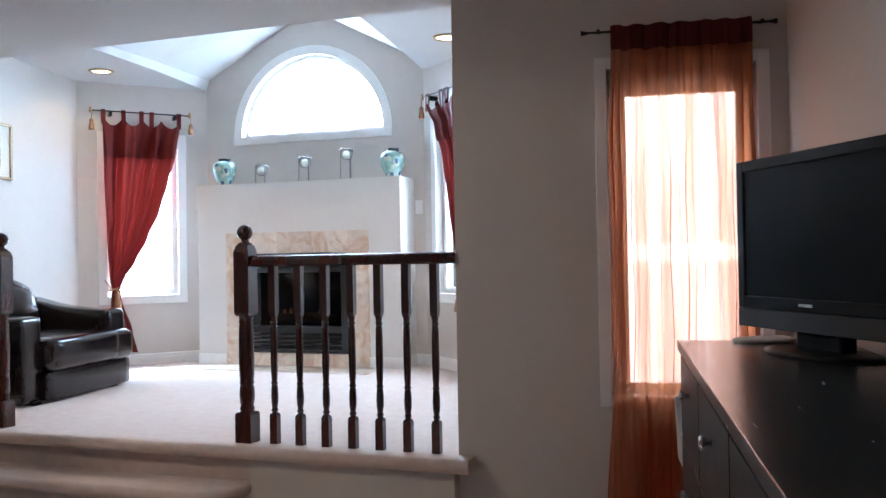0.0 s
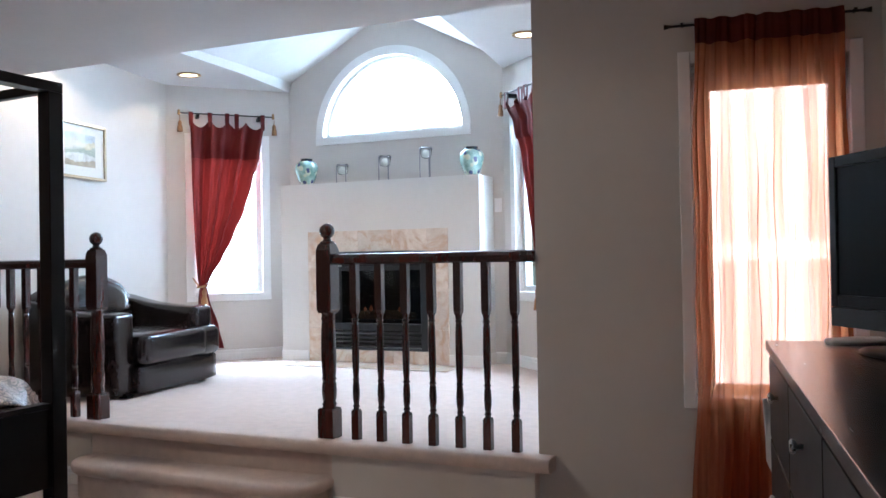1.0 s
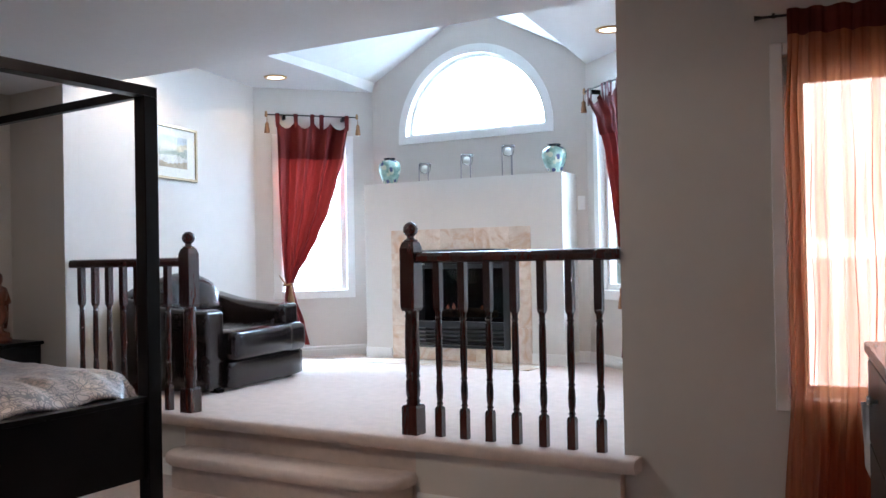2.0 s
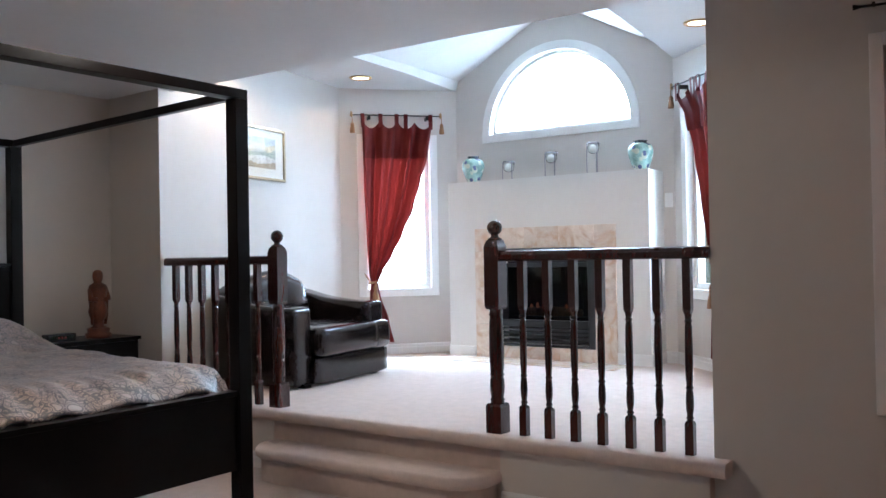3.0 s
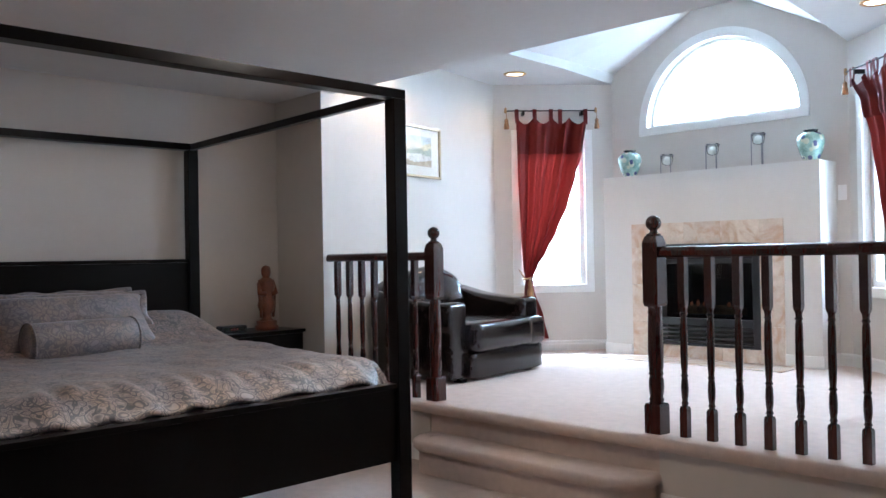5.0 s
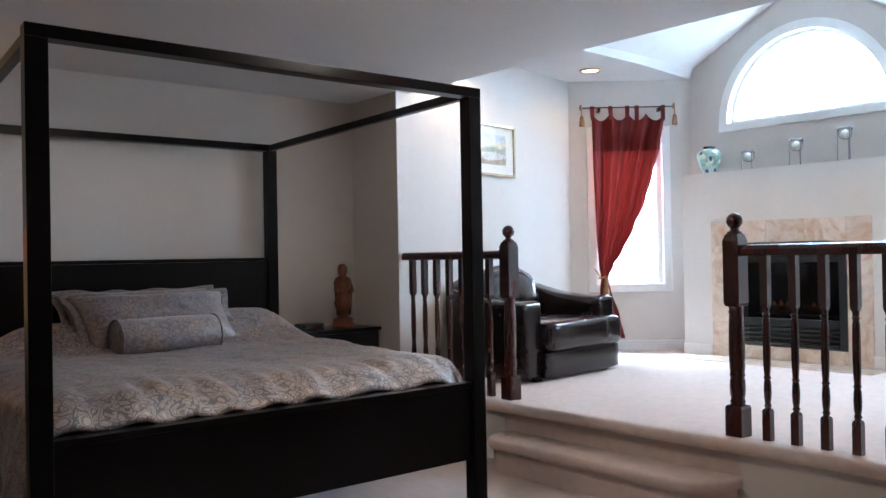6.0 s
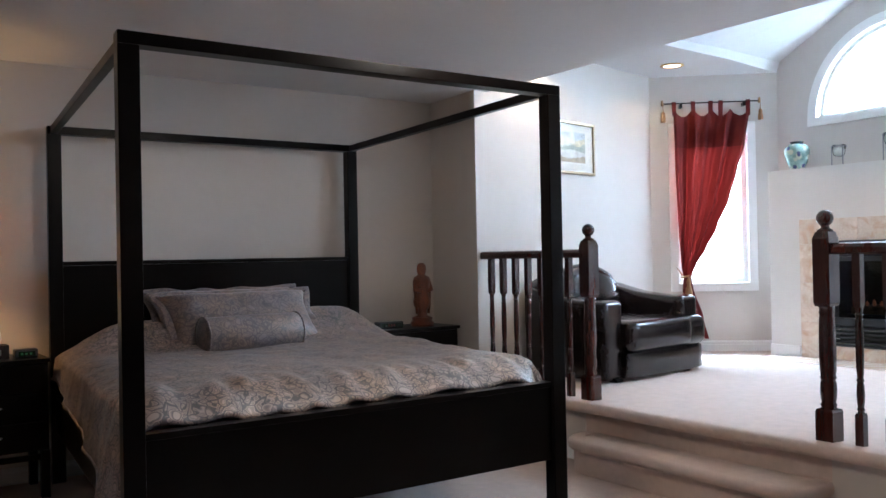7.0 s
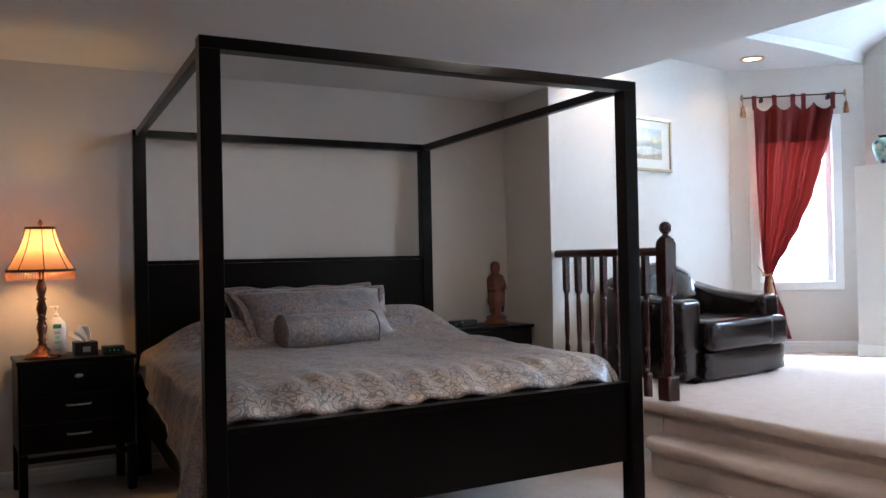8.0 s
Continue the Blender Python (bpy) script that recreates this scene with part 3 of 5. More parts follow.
part("burner", boxed(-4.0, 0.05, 0.33, -3.25, 0.24, 0.372, bev=0.005), DARKGAP, insert)
FLAME = shine("gas_flame", (0.55, 0.16, 0.05), 0.06)
for x, h in ((-3.80, 0.04), (-3.74, 0.055), (-3.68, 0.045), (-3.46, 0.04), (-3.40, 0.05)):
    part("flame", lathe(bmesh.new(), [(0.004, 0.44), (0.016, 0.452), (0.011, 0.44 + h * 0.7), (0.001, 0.44 + h)], 8, x, 0.12), FLAME, insert)
hearth = thing("hearth", pose(0, 0, PLAT), "flush marble tile hearth in front of the fire", "hearth", kind="structure")
for i in range(5):
    x = -4.42 + i * 0.322
    part("hearth_tile", boxed(x, 6.27, 0.0, x + 0.319, 6.614, 0.007, bev=0.001, seg=1), MARBLE, hearth)

# ---- things on the mantel ----
def glaze_mat():
    m = mat("celadon_glaze", (0.10, 0.22, 0.19), 0.14, vary=0.35, scale=14, second=(0.30, 0.42, 0.37), coat=0.5)
    nt = m.node_tree
    b = nt.nodes["Principled BSDF"]
    old = b.inputs["Base Color"].links[0].from_socket
    co = nt.nodes.new("ShaderNodeTexCoord")
    for scale, cut, colour in ((17, 0.36, (0.50, 0.52, 0.40, 1)), (15, 0.24, (0.07, 0.085, 0.17, 1))):
        v = nt.nodes.new("ShaderNodeTexVoronoi")
        v.inputs["Scale"].default_value = scale
        nt.links.new(co.outputs["Object"], v.inputs["Vector"])
        r = nt.nodes.new("ShaderNodeValToRGB")
        r.color_ramp.elements[0].position, r.color_ramp.elements[1].position = cut, cut + 0.06
        r.color_ramp.elements[0].color, r.color_ramp.elements[1].color = (1, 1, 1, 1), (0, 0, 0, 1)
        nt.links.new(v.outputs["Distance"], r.inputs[0])
        mx = nt.nodes.new("ShaderNodeMix")
        mx.data_type = "RGBA"
        mx.inputs[7].default_value = colour
        nt.links.new(r.outputs[0], mx.inputs[0])
        nt.links.new(old, mx.inputs[6])
        old = mx.outputs[2]
    nt.links.new(old, b.inputs["Base Color"])
    return m


GLAZE = glaze_mat()
RIM = mat("dark_glaze", (0.02, 0.03, 0.035), 0.2, vary=0.2)
MTOP = 1.9405
for x, k, tint in ((-4.392, 1.05, "pale green ceramic vase with a flower pattern on the mantel"), (-2.768, 1.05, "green and navy patterned ceramic vase on the mantel")):
    vase = thing("vase", pose(x, 6.76, MTOP), tint, "vase", "mantel vases")
    prof = [(0.052, 0), (0.058, 0.012), (0.078, 0.06), (0.096, 0.12), (0.099, 0.155), (0.090, 0.188), (0.066, 0.207), (0.050, 0.212)]
    part("body", lathe(bmesh.new(), [(r * k, z * k) for r, z in prof], 28), GLAZE, vase, smooth=True)
    part("neck", lathe(bmesh.new(), [(r * k, z * k) for r, z in [(0.049, 0.2125), (0.048, 0.222), (0.054, 0.230), (0.048, 0.2302), (0.043, 0.2128)]], 28, cap=False), RIM, vase, "dark glazed rim", smooth=True)
WAX = mat("white_wax", (0.8, 0.78, 0.72), 0.5, vary=0.03)
CUP = glass("clear_cup_glass", (0.95, 0.98, 0.98), 0.01)
CUP.node_tree.nodes["Principled BSDF"].inputs["IOR"].default_value = 1.24
STEEL = mat("brushed_steel", (0.26, 0.25, 0.27), 0.4, metal=1.0, vary=0.15, scale=40)
for x, top in ((-4.014, 0.172), (-3.585, 0.220), (-3.187, 0.268)):
    ch = thing("candle_holder", pose(x, 6.76, MTOP), "wire stand with a glass cup and white candle on the mantel", "candle holder", "mantel candle holders")
    for i in range(3):
        a = radians(90 + 120 * i)
        part("leg", tube(bmesh.new(), [(0.055 * math.cos(a), 0.055 * math.sin(a), 0), (0.054 * math.cos(a), 0.054 * math.sin(a), top - 0.012)], 0.0045, 8), STEEL, ch)
    part("ring", tube(bmesh.new(), [(0.056 * math.cos(radians(d)), 0.056 * math.sin(radians(d)), top - 0.012) for d in range(0, 361, 15)], 0.005, 8), STEEL, ch, smooth=True)
    part("cup", lathe(bmesh.new(), [(0.02, top - 0.095), (0.04, top - 0.085), (0.050, top - 0.05), (0.051, top), (0.048, top), (0.047, top - 0.05), (0.037, top - 0.082), (0.018, top - 0.09)], 24, cap=False), CUP, ch, smooth=True)
    part("candle", lathe(bmesh.new(), [(0.012, top - 0.0895), (0.034, top - 0.078), (0.036, top - 0.055), (0.025, top - 0.035), (0.004, top - 0.03)], 20), WAX, ch, smooth=True)
sw = thing("switch_plate", pose(-2.610, 6.949, 1.70), "white light switch plate on the gable wall", "switch")
part("plate", boxed(-0.033, -0.007, -0.058, 0.033, 0, 0.058, bev=0.003), TRIM, sw)
part("rocker", boxed(-0.015, -0.011, -0.03, 0.015, -0.0072, 0.03, bev=0.002), TRIM, sw)

# ---- recessed lights ----
BULB = shine("lit_bulb", (1.0, 0.86, 0.62), 6.0)
GOLDTRIM = mat("aged_brass", (0.55, 0.36, 0.16), 0.35, metal=0.8, vary=0.2, scale=30)
# the last fitting, east front, is unseen and added only for symmetry
for x, y in ((-4.97, 5.87), (-2.0, 5.95), (-4.72, 4.45), (-2.2, 4.45)):
    pot = thing("recessed_light", pose(x, y, BAY), "lit recessed downlight with a tan trim ring", "ceiling light", "bay downlights")
    part("trim_ring", lathe(bmesh.new(), [(0.075, -0.001), (0.10, -0.002), (0.098, -0.010), (0.080, -0.014), (0.072, -0.006)], 32, cap=False), GOLDTRIM, pot, smooth=True)
    part("lens", lathe(bmesh.new(), [(0.074, -0.004), (0.05, -0.0085), (0.001, -0.010)], 32), BULB, pot)
dome = thing("ceiling_lamp", pose(-2.85, 2.08, CEILING), "small flush ceiling lamp with a brass base", "ceiling light")
part("base", lathe(bmesh.new(), [(0.13, 0.0), (0.13, -0.02), (0.12, -0.025)], 32), GOLDTRIM, dome)
part("diffuser", lathe(bmesh.new(), [(0.118, -0.026), (0.115, -0.055), (0.09, -0.085), (0.05, -0.10), (0.002, -0.105)], 32), shine("lit_opal_glass", (1.0, 0.72, 0.46), 26.0), dome, "glowing opal glass bowl", smooth=True)


# ---- red tab curtains in the bay ----
RED = cloth("red_satin", (0.145, 0.0105, 0.008), 0.04, vary=0.15, rough=0.62)
REDTOP = cloth("red_satin_double", (0.085, 0.004, 0.003), 0.01, vary=0.2, rough=0.7)
TASSEL = mat("gold_tassel", (0.26, 0.12, 0.045), 0.6, vary=0.3, scale=60, stretch=(1, 1, 0.1))
ROPE = mat("gold_rope", (0.36, 0.21, 0.09), 0.6, vary=0.3, scale=120)


def lerp(table, x):
    for (a, p), (b, q) in zip(table, table[1:]):
        if x <= b:
            k = (x - a) / (b - a)
            k = k * k * (3 - 2 * k) * 0.5 + k * 0.5
            return p + (q - p) * k
    return table[-1][1]


def bay_curtain(m, flip, u_at):
    """One panel, drawn in at a tie-back; flip mirrors it about the window."""
    g = thing("curtain", m, "red satin tab-top curtain gathered by a gold tie-back", "curtain", "bay curtains")
    U = (lambda u: u_at - u) if flip else (lambda u: u)
    left = [(0.0, 0.20), (0.5, 0.205), (1.1, 0.225), (1.40, 0.245), (1.50, 0.262), (1.60, 0.250), (2.12, 0.24)]
    right = [(0.0, 0.868), (0.33, 0.815), (0.55, 0.75), (0.80, 0.675), (1.05, 0.565), (1.25, 0.462), (1.40, 0.365), (1.50, 0.325), (1.60, 0.345), (1.85, 0.43), (2.12, 0.485)]
    if flip:
        right = [(0.0, 0.868), (0.20, 0.70), (0.50, 0.56), (0.88, 0.45), (1.15, 0.38), (1.40, 0.335), (1.50, 0.322), (1.60, 0.335), (2.12, 0.40)]
    TOPZ = 2.535

    def at(u, v):
        d = v * 2.06
        a, b = lerp(left, d), lerp(right, d)
        tight = min(1.0, (b - a) / 0.6)
        ph = u * 2 * math.pi
        fold = math.sin(3.4 * ph + 0.9 * math.sin(1.3 * ph)) * 0.75 + math.sin(7.3 * ph + 1.4) * 0.28
        y = -0.075 - 0.056 * fold * (0.5 + 0.5 * min(1, d / 0.3)) * (0.55 + 0.45 * tight) - 0.012 * math.sin(3 * d + 5 * u)
        z = TOPZ - d
        sag = 0.065 * abs(math.sin(math.pi * u * 4)) * max(0, 1 - d / 0.25)
        return (U(a + (b - a) * u), y, z - sag + (0.07 * u if d > 1.9 else 0) * (d - 1.9) / 0.2 * 0.2)

    part("panel", grid(bmesh.new(), 110, 80, at), RED, g, smooth=True)

    def flap(u, v):
        d = v * 0.345 * (1 - 0.02 * u)
        x, y, z = at(u, d / 2.06)
        return (x, y - 0.008 - 0.006 * v, z)

    part("valance", grid(bmesh.new(), 110, 14, flap), REDTOP, g, "darker doubled satin band", smooth=True)
    for u in (0.01, 0.26, 0.49, 0.62, 0.975):
        x, y, z = at(u, 0.0)
        bm = bmesh.new()
        w = 0.017
        loop = [(-0.075 + 0.016 * math.cos(radians(d)), 2.594 + 0.016 * math.sin(radians(d))) for d in range(0, 181, 30)]
        path = [(y + 0.004, z - 0.03)] + [(yy, zz) for yy, zz in loop] + [(y - 0.012, z - 0.05)]
        rows = [[bm.verts.new((x + s * w, yy, zz)) for s in (-1, 1)] for yy, zz in path]
        for p, q in zip(rows, rows[1:]):
            bm.faces.new((p[0], p[1], q[1], q[0]))
        part("tab", bm, REDTOP, g)
    rod = thing("curtain_rod", m, "thin black iron curtain rod with hanging gold tassels", "curtain rod", "bay curtain rods")
    r0, r1 = sorted((U(0.115), U(0.945)))
    part("rod", tube(bmesh.new(), [(r0, -0.075, 2.594), (r1, -0.075, 2.594)], 0.006, 10), IRON, rod)
    for u in (0.27, 0.82):
        part("bracket", boxed(U(u) - 0.012, -0.078, 2.555, U(u) + 0.012, -0.0005, 2.588, bev=0.003), IRON, rod)
    for u in (0.105, 0.950):
        x = U(u)
        part("finial", lathe(bmesh.new(), [(0.002, 2.570), (0.012, 2.580), (0.014, 2.594), (0.010, 2.606), (0.013, 2.614), (0.003, 2.628)], 12, x, -0.075), ROPE, rod, "gold finial", smooth=True)
        part("tassel", lathe(bmesh.new(), [(0.003, 2.57), (0.004, 2.525), (0.016, 2.512), (0.019, 2.495), (0.015, 2.487), (0.022, 2.47), (0.025, 2.43), (0.024, 2.425)], 14, x + 0.006, -0.085), TASSEL, rod, "gold and rust tassel", smooth=True)
    tie = thing("tie_back", m, "gold rope curtain tie-back with a tassel", "tie-back", "bay tie-backs")
    cx = 0.292
    part("loop", tube(bmesh.new(), [(U(cx + 0.045 * math.cos(radians(d))), -0.062 + 0.045 * math.sin(radians(d)), 1.045 + 0.008 * math.cos(radians(d))) for d in range(0, 361, 20)], 0.010, 8), ROPE, tie, smooth=True)
    part("cord", tube(bmesh.new(), [(U(0.262), -0.03, 1.05), (U(0.215), -0.012, 1.12), (U(0.17), -0.006, 1.19)], 0.007, 8), ROPE, tie, smooth=True)
    part("tassel", lathe(bmesh.new(), [(0.004, 1.04), (0.013, 1.02), (0.022, 1.0), (0.020, 0.975), (0.016, 0.968), (0.028, 0.93), (0.036, 0.86), (0.035, 0.855)], 16, U(cx + 0.005), -0.125), TASSEL, tie, "gold tassel", smooth=True)
    return g


bay_curtain(along(BAY_A, BAY_B), False, 0)
bay_curtain(along(BAY_C, BAY_D), True, 1.067)

# ---- picture on the bay wall ----
PICW = along(CORNER, BAY_A)
pic = thing("picture", PICW @ pose(0.855, -0.0, 1.905), "framed landscape print in a thin gilt frame", "picture")
GILT = mat("gilt_frame", (0.42, 0.34, 0.22), 0.35, metal=0.7, vary=0.25, scale=50)
PW, PH, FR = 0.625, 0.425, 0.024
for a in ((0, -0.026, 0, FR, -0.002, PH), (PW - FR, -0.026, 0, PW, -0.002, PH), (FR, -0.026, 0, PW - FR, -0.002, FR), (FR, -0.026, PH - FR, PW - FR, -0.002, PH)):
    part("frame_rail", boxed(*a, bev=0.006), GILT, pic)
part("mount", boxed(FR, -0.010, FR, PW - FR, -0.003, PH - FR), mat("white_mount_board", (0.72, 0.73, 0.70), 0.8, vary=0.02), pic, "white mount board")
x0, x1, z0, z1 = 0.13, PW - 0.13, 0.095, PH - 0.085
bands = [((0.50, 0.58, 0.64), [(0, 0.62), (1, 0.70)], 1.0), ((0.56, 0.54, 0.42), [(0, 0.70), (0.3, 0.86), (0.6, 0.72), (1, 0.80)], 0.0), ((0.36, 0.42, 0.38), [(0, 0.50), (0.4, 0.62), (0.75, 0.52), (1, 0.66)], 0.0),
         ((0.60, 0.63, 0.62), [(0, 0.36), (0.5, 0.42), (1, 0.34)], 0.0), ((0.40, 0.36, 0.28), [(0, 0.20), (0.35, 0.12), (0.7, 0.17), (1, 0.24)], 0.0)]
for k, (c, line, up) in enumerate(bands):
    bm = bmesh.new()
    y = -0.0108 - 0.0004 * k
    pts = [(i / 24, (1.0 if up else max(0.02, lerp(line, i / 24) + 0.02 * math.sin(i * 1.7 + k)))) for i in range(25)]
    top = [bm.verts.new((x0 + (x1 - x0) * u, y, z0 + (z1 - z0) * v)) for u, v in pts]
    low = [bm.verts.new((x0 + (x1 - x0) * u, y, z0)) for u, v in pts]
    for i in range(24):
        bm.faces.new((low[i], low[i + 1], top[i + 1], top[i]))
    part("print", bm, mat("print_wash", c, 0.8, vary=0.3, scale=14), pic, "soft watercolour landscape")
PICGLASS = glass("picture_glass", (0.98, 0.98, 0.98), 0.04)
PICGLASS.node_tree.nodes["Principled BSDF"].inputs["IOR"].default_value = 1.15
g = part("glass", boxed(FR, -0.0165, FR, PW - FR, -0.0145, PH - FR), PICGLASS, pic)
g.visible_shadow = False

# ---- leather armchair, in its own frame: faces -y, x across ----
LEATHER = mat("dark_brown_leather", (0.009, 0.0065, 0.0062), 0.17, vary=0.25, scale=5, bump=0.10, bump_scale=60, second=(0.015, 0.010, 0.0095), spec=0.4)


def cushion(x0, y0, z0, x1, y1, z1, r=0.05, puff=0.02, n=14):
    """A soft block: rounded edges and swollen faces."""
    bm = bmesh.new()
    bmesh.ops.create_cube(bm, size=2)
    bmesh.ops.subdivide_edges(bm, edges=bm.edges, cuts=n, use_grid_fill=True)
    hx, hy, hz = (x1 - x0) / 2, (y1 - y0) / 2, (z1 - z0) / 2
    for v in bm.verts:
        p = Vector((v.co.x * hx, v.co.y * hy, v.co.z * hz))
        q = Vector((max(-hx + r, min(hx - r, p.x)), max(-hy + r, min(hy - r, p.y)), max(-hz + r, min(hz - r, p.z))))
        d = p - q
        if d.length > 1e-6:
            p = q + d.normalized() * r
        ax, ay, az = 1 - (p.x / hx) ** 2, 1 - (p.y / hy) ** 2, 1 - (p.z / hz) ** 2
        p += Vector((p.x / hx * ay * az, p.y / hy * ax * az, p.z / hz * ax * ay)) * puff
        p += Vector((0, 0, 1)) * 0.004 * noise.noise(p * 7 + Vector((x0, y0, z0)))
        v.co = p + Vector(((x0 + x1) / 2, (y0 + y1) / 2, (z0 + z1) / 2))
    return bm


chair = thing("armchair", pose(-4.325, 4.885, PLAT, 0, 0, 90 + 6.7), "dark brown glossy leather armchair with padded arms", "armchair")
part("base", cushion(-0.50, 0.03, 0.02, 0.50, 0.80, 0.30, 0.03, 0.0), LEATHER, chair, smooth=True)
part("front_panel", cushion(-0.385, -0.025, 0.018, 0.545, 0.06, 0.205, 0.02, 0.006), LEATHER, chair, smooth=True)
seat = cushion(-0.375, -0.055, 0.205, 0.40, 0.56, 0.415, 0.045, 0.022)
ear = bpy.data.meshes.new("ear")
ear_bm = cushion(0.30, -0.055, 0.205, 0.555, 0.085, 0.410, 0.045, 0.012)
ear_bm.to_mesh(ear)
seat.from_mesh(ear)
ear_bm.free()
bpy.data.meshes.remove(ear)
part("seat_cushion", seat, LEATHER, chair, smooth=True)


def arm(side):
    bm = cushion(-0.10, 0.03, 0.015, 0.10, 0.78, 0.565, 0.035, 0.006, 16)
    for v in bm.verts:
        k = max(0.0, (v.co.y - 0.15) / 0.63)
        if v.co.z > 0.3:
            v.co.z += 0.10 * k * k * (v.co.z - 0.3) / 0.26
        front = max(0.0, 1 - v.co.y / 0.12)
        v.co.x *= 1 + 0.10 * (v.co.z > 0.38) - 0.06 * front * (v.co.z < 0.34)
        v.co.x += side * 0.47
    return part("arm", bm, LEATHER, chair, smooth=True)


arm(-1)
arm(1)
bm = cushion(-0.50, 0.66, 0.20, 0.50, 0.86, 0.76, 0.06, 0.02, 16)
for v in bm.verts:
    if v.co.z > 0.45:
        v.co.y += 0.10 * (v.co.z - 0.45)
        v.co.z -= 0.10 * (v.co.x / 0.5) ** 2 * (v.co.z - 0.45) / 0.33
part("back", bm, LEATHER, chair, smooth=True)
bm = cushion(-0.33, 0.53, 0.40, 0.33, 0.69, 0.79, 0.06, 0.03, 14)
for v in bm.verts:
    v.co.y += 0.22 * (v.co.z - 0.42)
    v.co.z -= 0.06 * (v.co.x / 0.33) ** 2 * (v.co.z > 0.6)
part("back_cushion", bm, LEATHER, chair, smooth=True)
for x in (-0.42, 0.42):
    for y in (0.06, 0.72):
        part("foot", boxed(x - 0.035, y - 0.035, 0, x + 0.035, y + 0.035, 0.022, bev=0.003), ESPRESSO, chair)

# ---- bedding ----
def damask(name, base, light, dark, rough=0.45):
    m = bpy.data.materials.new(name)
    m.use_nodes = True
    nt = m.node_tree
    b = nt.nodes["Principled BSDF"]
    co = nt.nodes.new("ShaderNodeTexCoord")
    warp = nt.nodes.new("ShaderNodeTexNoise")
    warp.inputs["Scale"].default_value, warp.inputs["Detail"].default_value = 12.5, 1
    nt.links.new(co.outputs["Object"], warp.inputs["Vector"])
    shift = nt.nodes.new("ShaderNodeVectorMath")
    shift.operation = "MULTIPLY_ADD"
    shift.inputs[1].default_value, shift.inputs[2].default_value = (0.07, 0.07, 0.07), (-0.035, -0.035, -0.035)
    nt.links.new(warp.outputs["Color"], shift.inputs[0])
    add = nt.nodes.new("ShaderNodeVectorMath")
    nt.links.new(co.outputs["Object"], add.inputs[0])
    nt.links.new(shift.outputs[0], add.inputs[1])
    # woven leaf outlines between pale medallions
    wide = nt.nodes.new("ShaderNodeVectorMath")
    wide.operation = "MULTIPLY_ADD"
    wide.inputs[1].default_value = (0.16, 0.16, 0.16)
    nt.links.new(warp.outputs["Color"], wide.inputs[0])
    nt.links.new(co.outputs["Object"], wide.inputs[2])
    leaf = nt.nodes.new("ShaderNodeTexVoronoi")
    leaf.feature = "DISTANCE_TO_EDGE"
    leaf.inputs["Scale"].default_value = 25.0
    nt.links.new(wide.outputs[0], leaf.inputs["Vector"])
    scroll = nt.nodes.new("ShaderNodeValToRGB")
    els = scroll.color_ramp.elements
    els[0].position, els[0].color = 0.05, (*dark, 1)
    els[1].position, els[1].color = 0.36, (*light, 1)
    for p, c in ((0.10, base), (0.15, light), (0.20, base), (0.30, base)):
        els.new(p).color = (*c, 1)
    nt.links.new(leaf.outputs["Distance"], scroll.inputs[0])
    v = nt.nodes.new("ShaderNodeTexVoronoi")
    v.inputs["Scale"].default_value = 9.0
    v.inputs["Randomness"].default_value = 0.45
    nt.links.new(add.outputs[0], v.inputs["Vector"])
    medal = nt.nodes.new("ShaderNodeValToRGB")
    medal.color_ramp.interpolation = "CONSTANT"
    els = medal.color_ramp.elements
    els[0].position, els[0].color = 0.0, (1, 1, 1, 1)
    els[1].position, els[1].color = 0.30, (0, 0, 0, 1)
    nt.links.new(v.outputs["Distance"], medal.inputs[0])
    core = nt.nodes.new("ShaderNodeValToRGB")
    els = core.color_ramp.elements
    els[0].position, els[0].color = 0.16, (*light, 1)
    els[1].position, els[1].color = 0.20, (*dark, 1)
    for p, c in ((0.235, base), (0.27, light), (0.295, dark)):
        els.new(p).color = (*c, 1)
    nt.links.new(v.outputs["Distance"], core.inputs[0])
    r = nt.nodes.new("ShaderNodeMix")
    r.data_type = "RGBA"
    nt.links.new(medal.outputs[0], r.inputs[0])
    nt.links.new(scroll.outputs[0], r.inputs[6])
    nt.links.new(core.outputs[0], r.inputs[7])
    n = nt.nodes.new("ShaderNodeTexNoise")
    n.inputs["Scale"].default_value, n.inputs["Detail"].default_value = 30, 6
    nt.links.new(co.outputs["Object"], n.inputs["Vector"])
    half = nt.nodes.new("ShaderNodeMath")
    half.operation = "MULTIPLY"
    half.inputs[1].default_value = 0.3
    nt.links.new(n.outputs["Fac"], half.inputs[0])
    mx = nt.nodes.new("ShaderNodeMix")
    mx.data_type = "RGBA"
    mx.inputs[7].default_value = (*base, 1)
    nt.links.new(half.outputs[0], mx.inputs[0])
    nt.links.new(r.outputs[2], mx.inputs[6])
    # the ground shifts between brown and slate from motif to motif
    drift = nt.nodes.new("ShaderNodeTexNoise")
    drift.inputs["Scale"].default_value, drift.inputs["Detail"].default_value = 6.5, 2
    nt.links.new(co.outputs["Object"], drift.inputs["Vector"])
    hue = nt.nodes.new("ShaderNodeValToRGB")
    hue.color_ramp.elements[0].position, hue.color_ramp.elements[1].position = 0.38, 0.62
    hue.color_ramp.elements[0].color, hue.color_ramp.elements[1].color = (1.0, 0.90, 0.80, 1), (0.82, 0.85, 0.92, 1)
    nt.links.new(drift.outputs["Fac"], hue.inputs[0])
    dye = nt.nodes.new("ShaderNodeMix")
    dye.data_type, dye.blend_type = "RGBA", "MULTIPLY"
    dye.inputs[0].default_value = 1.0
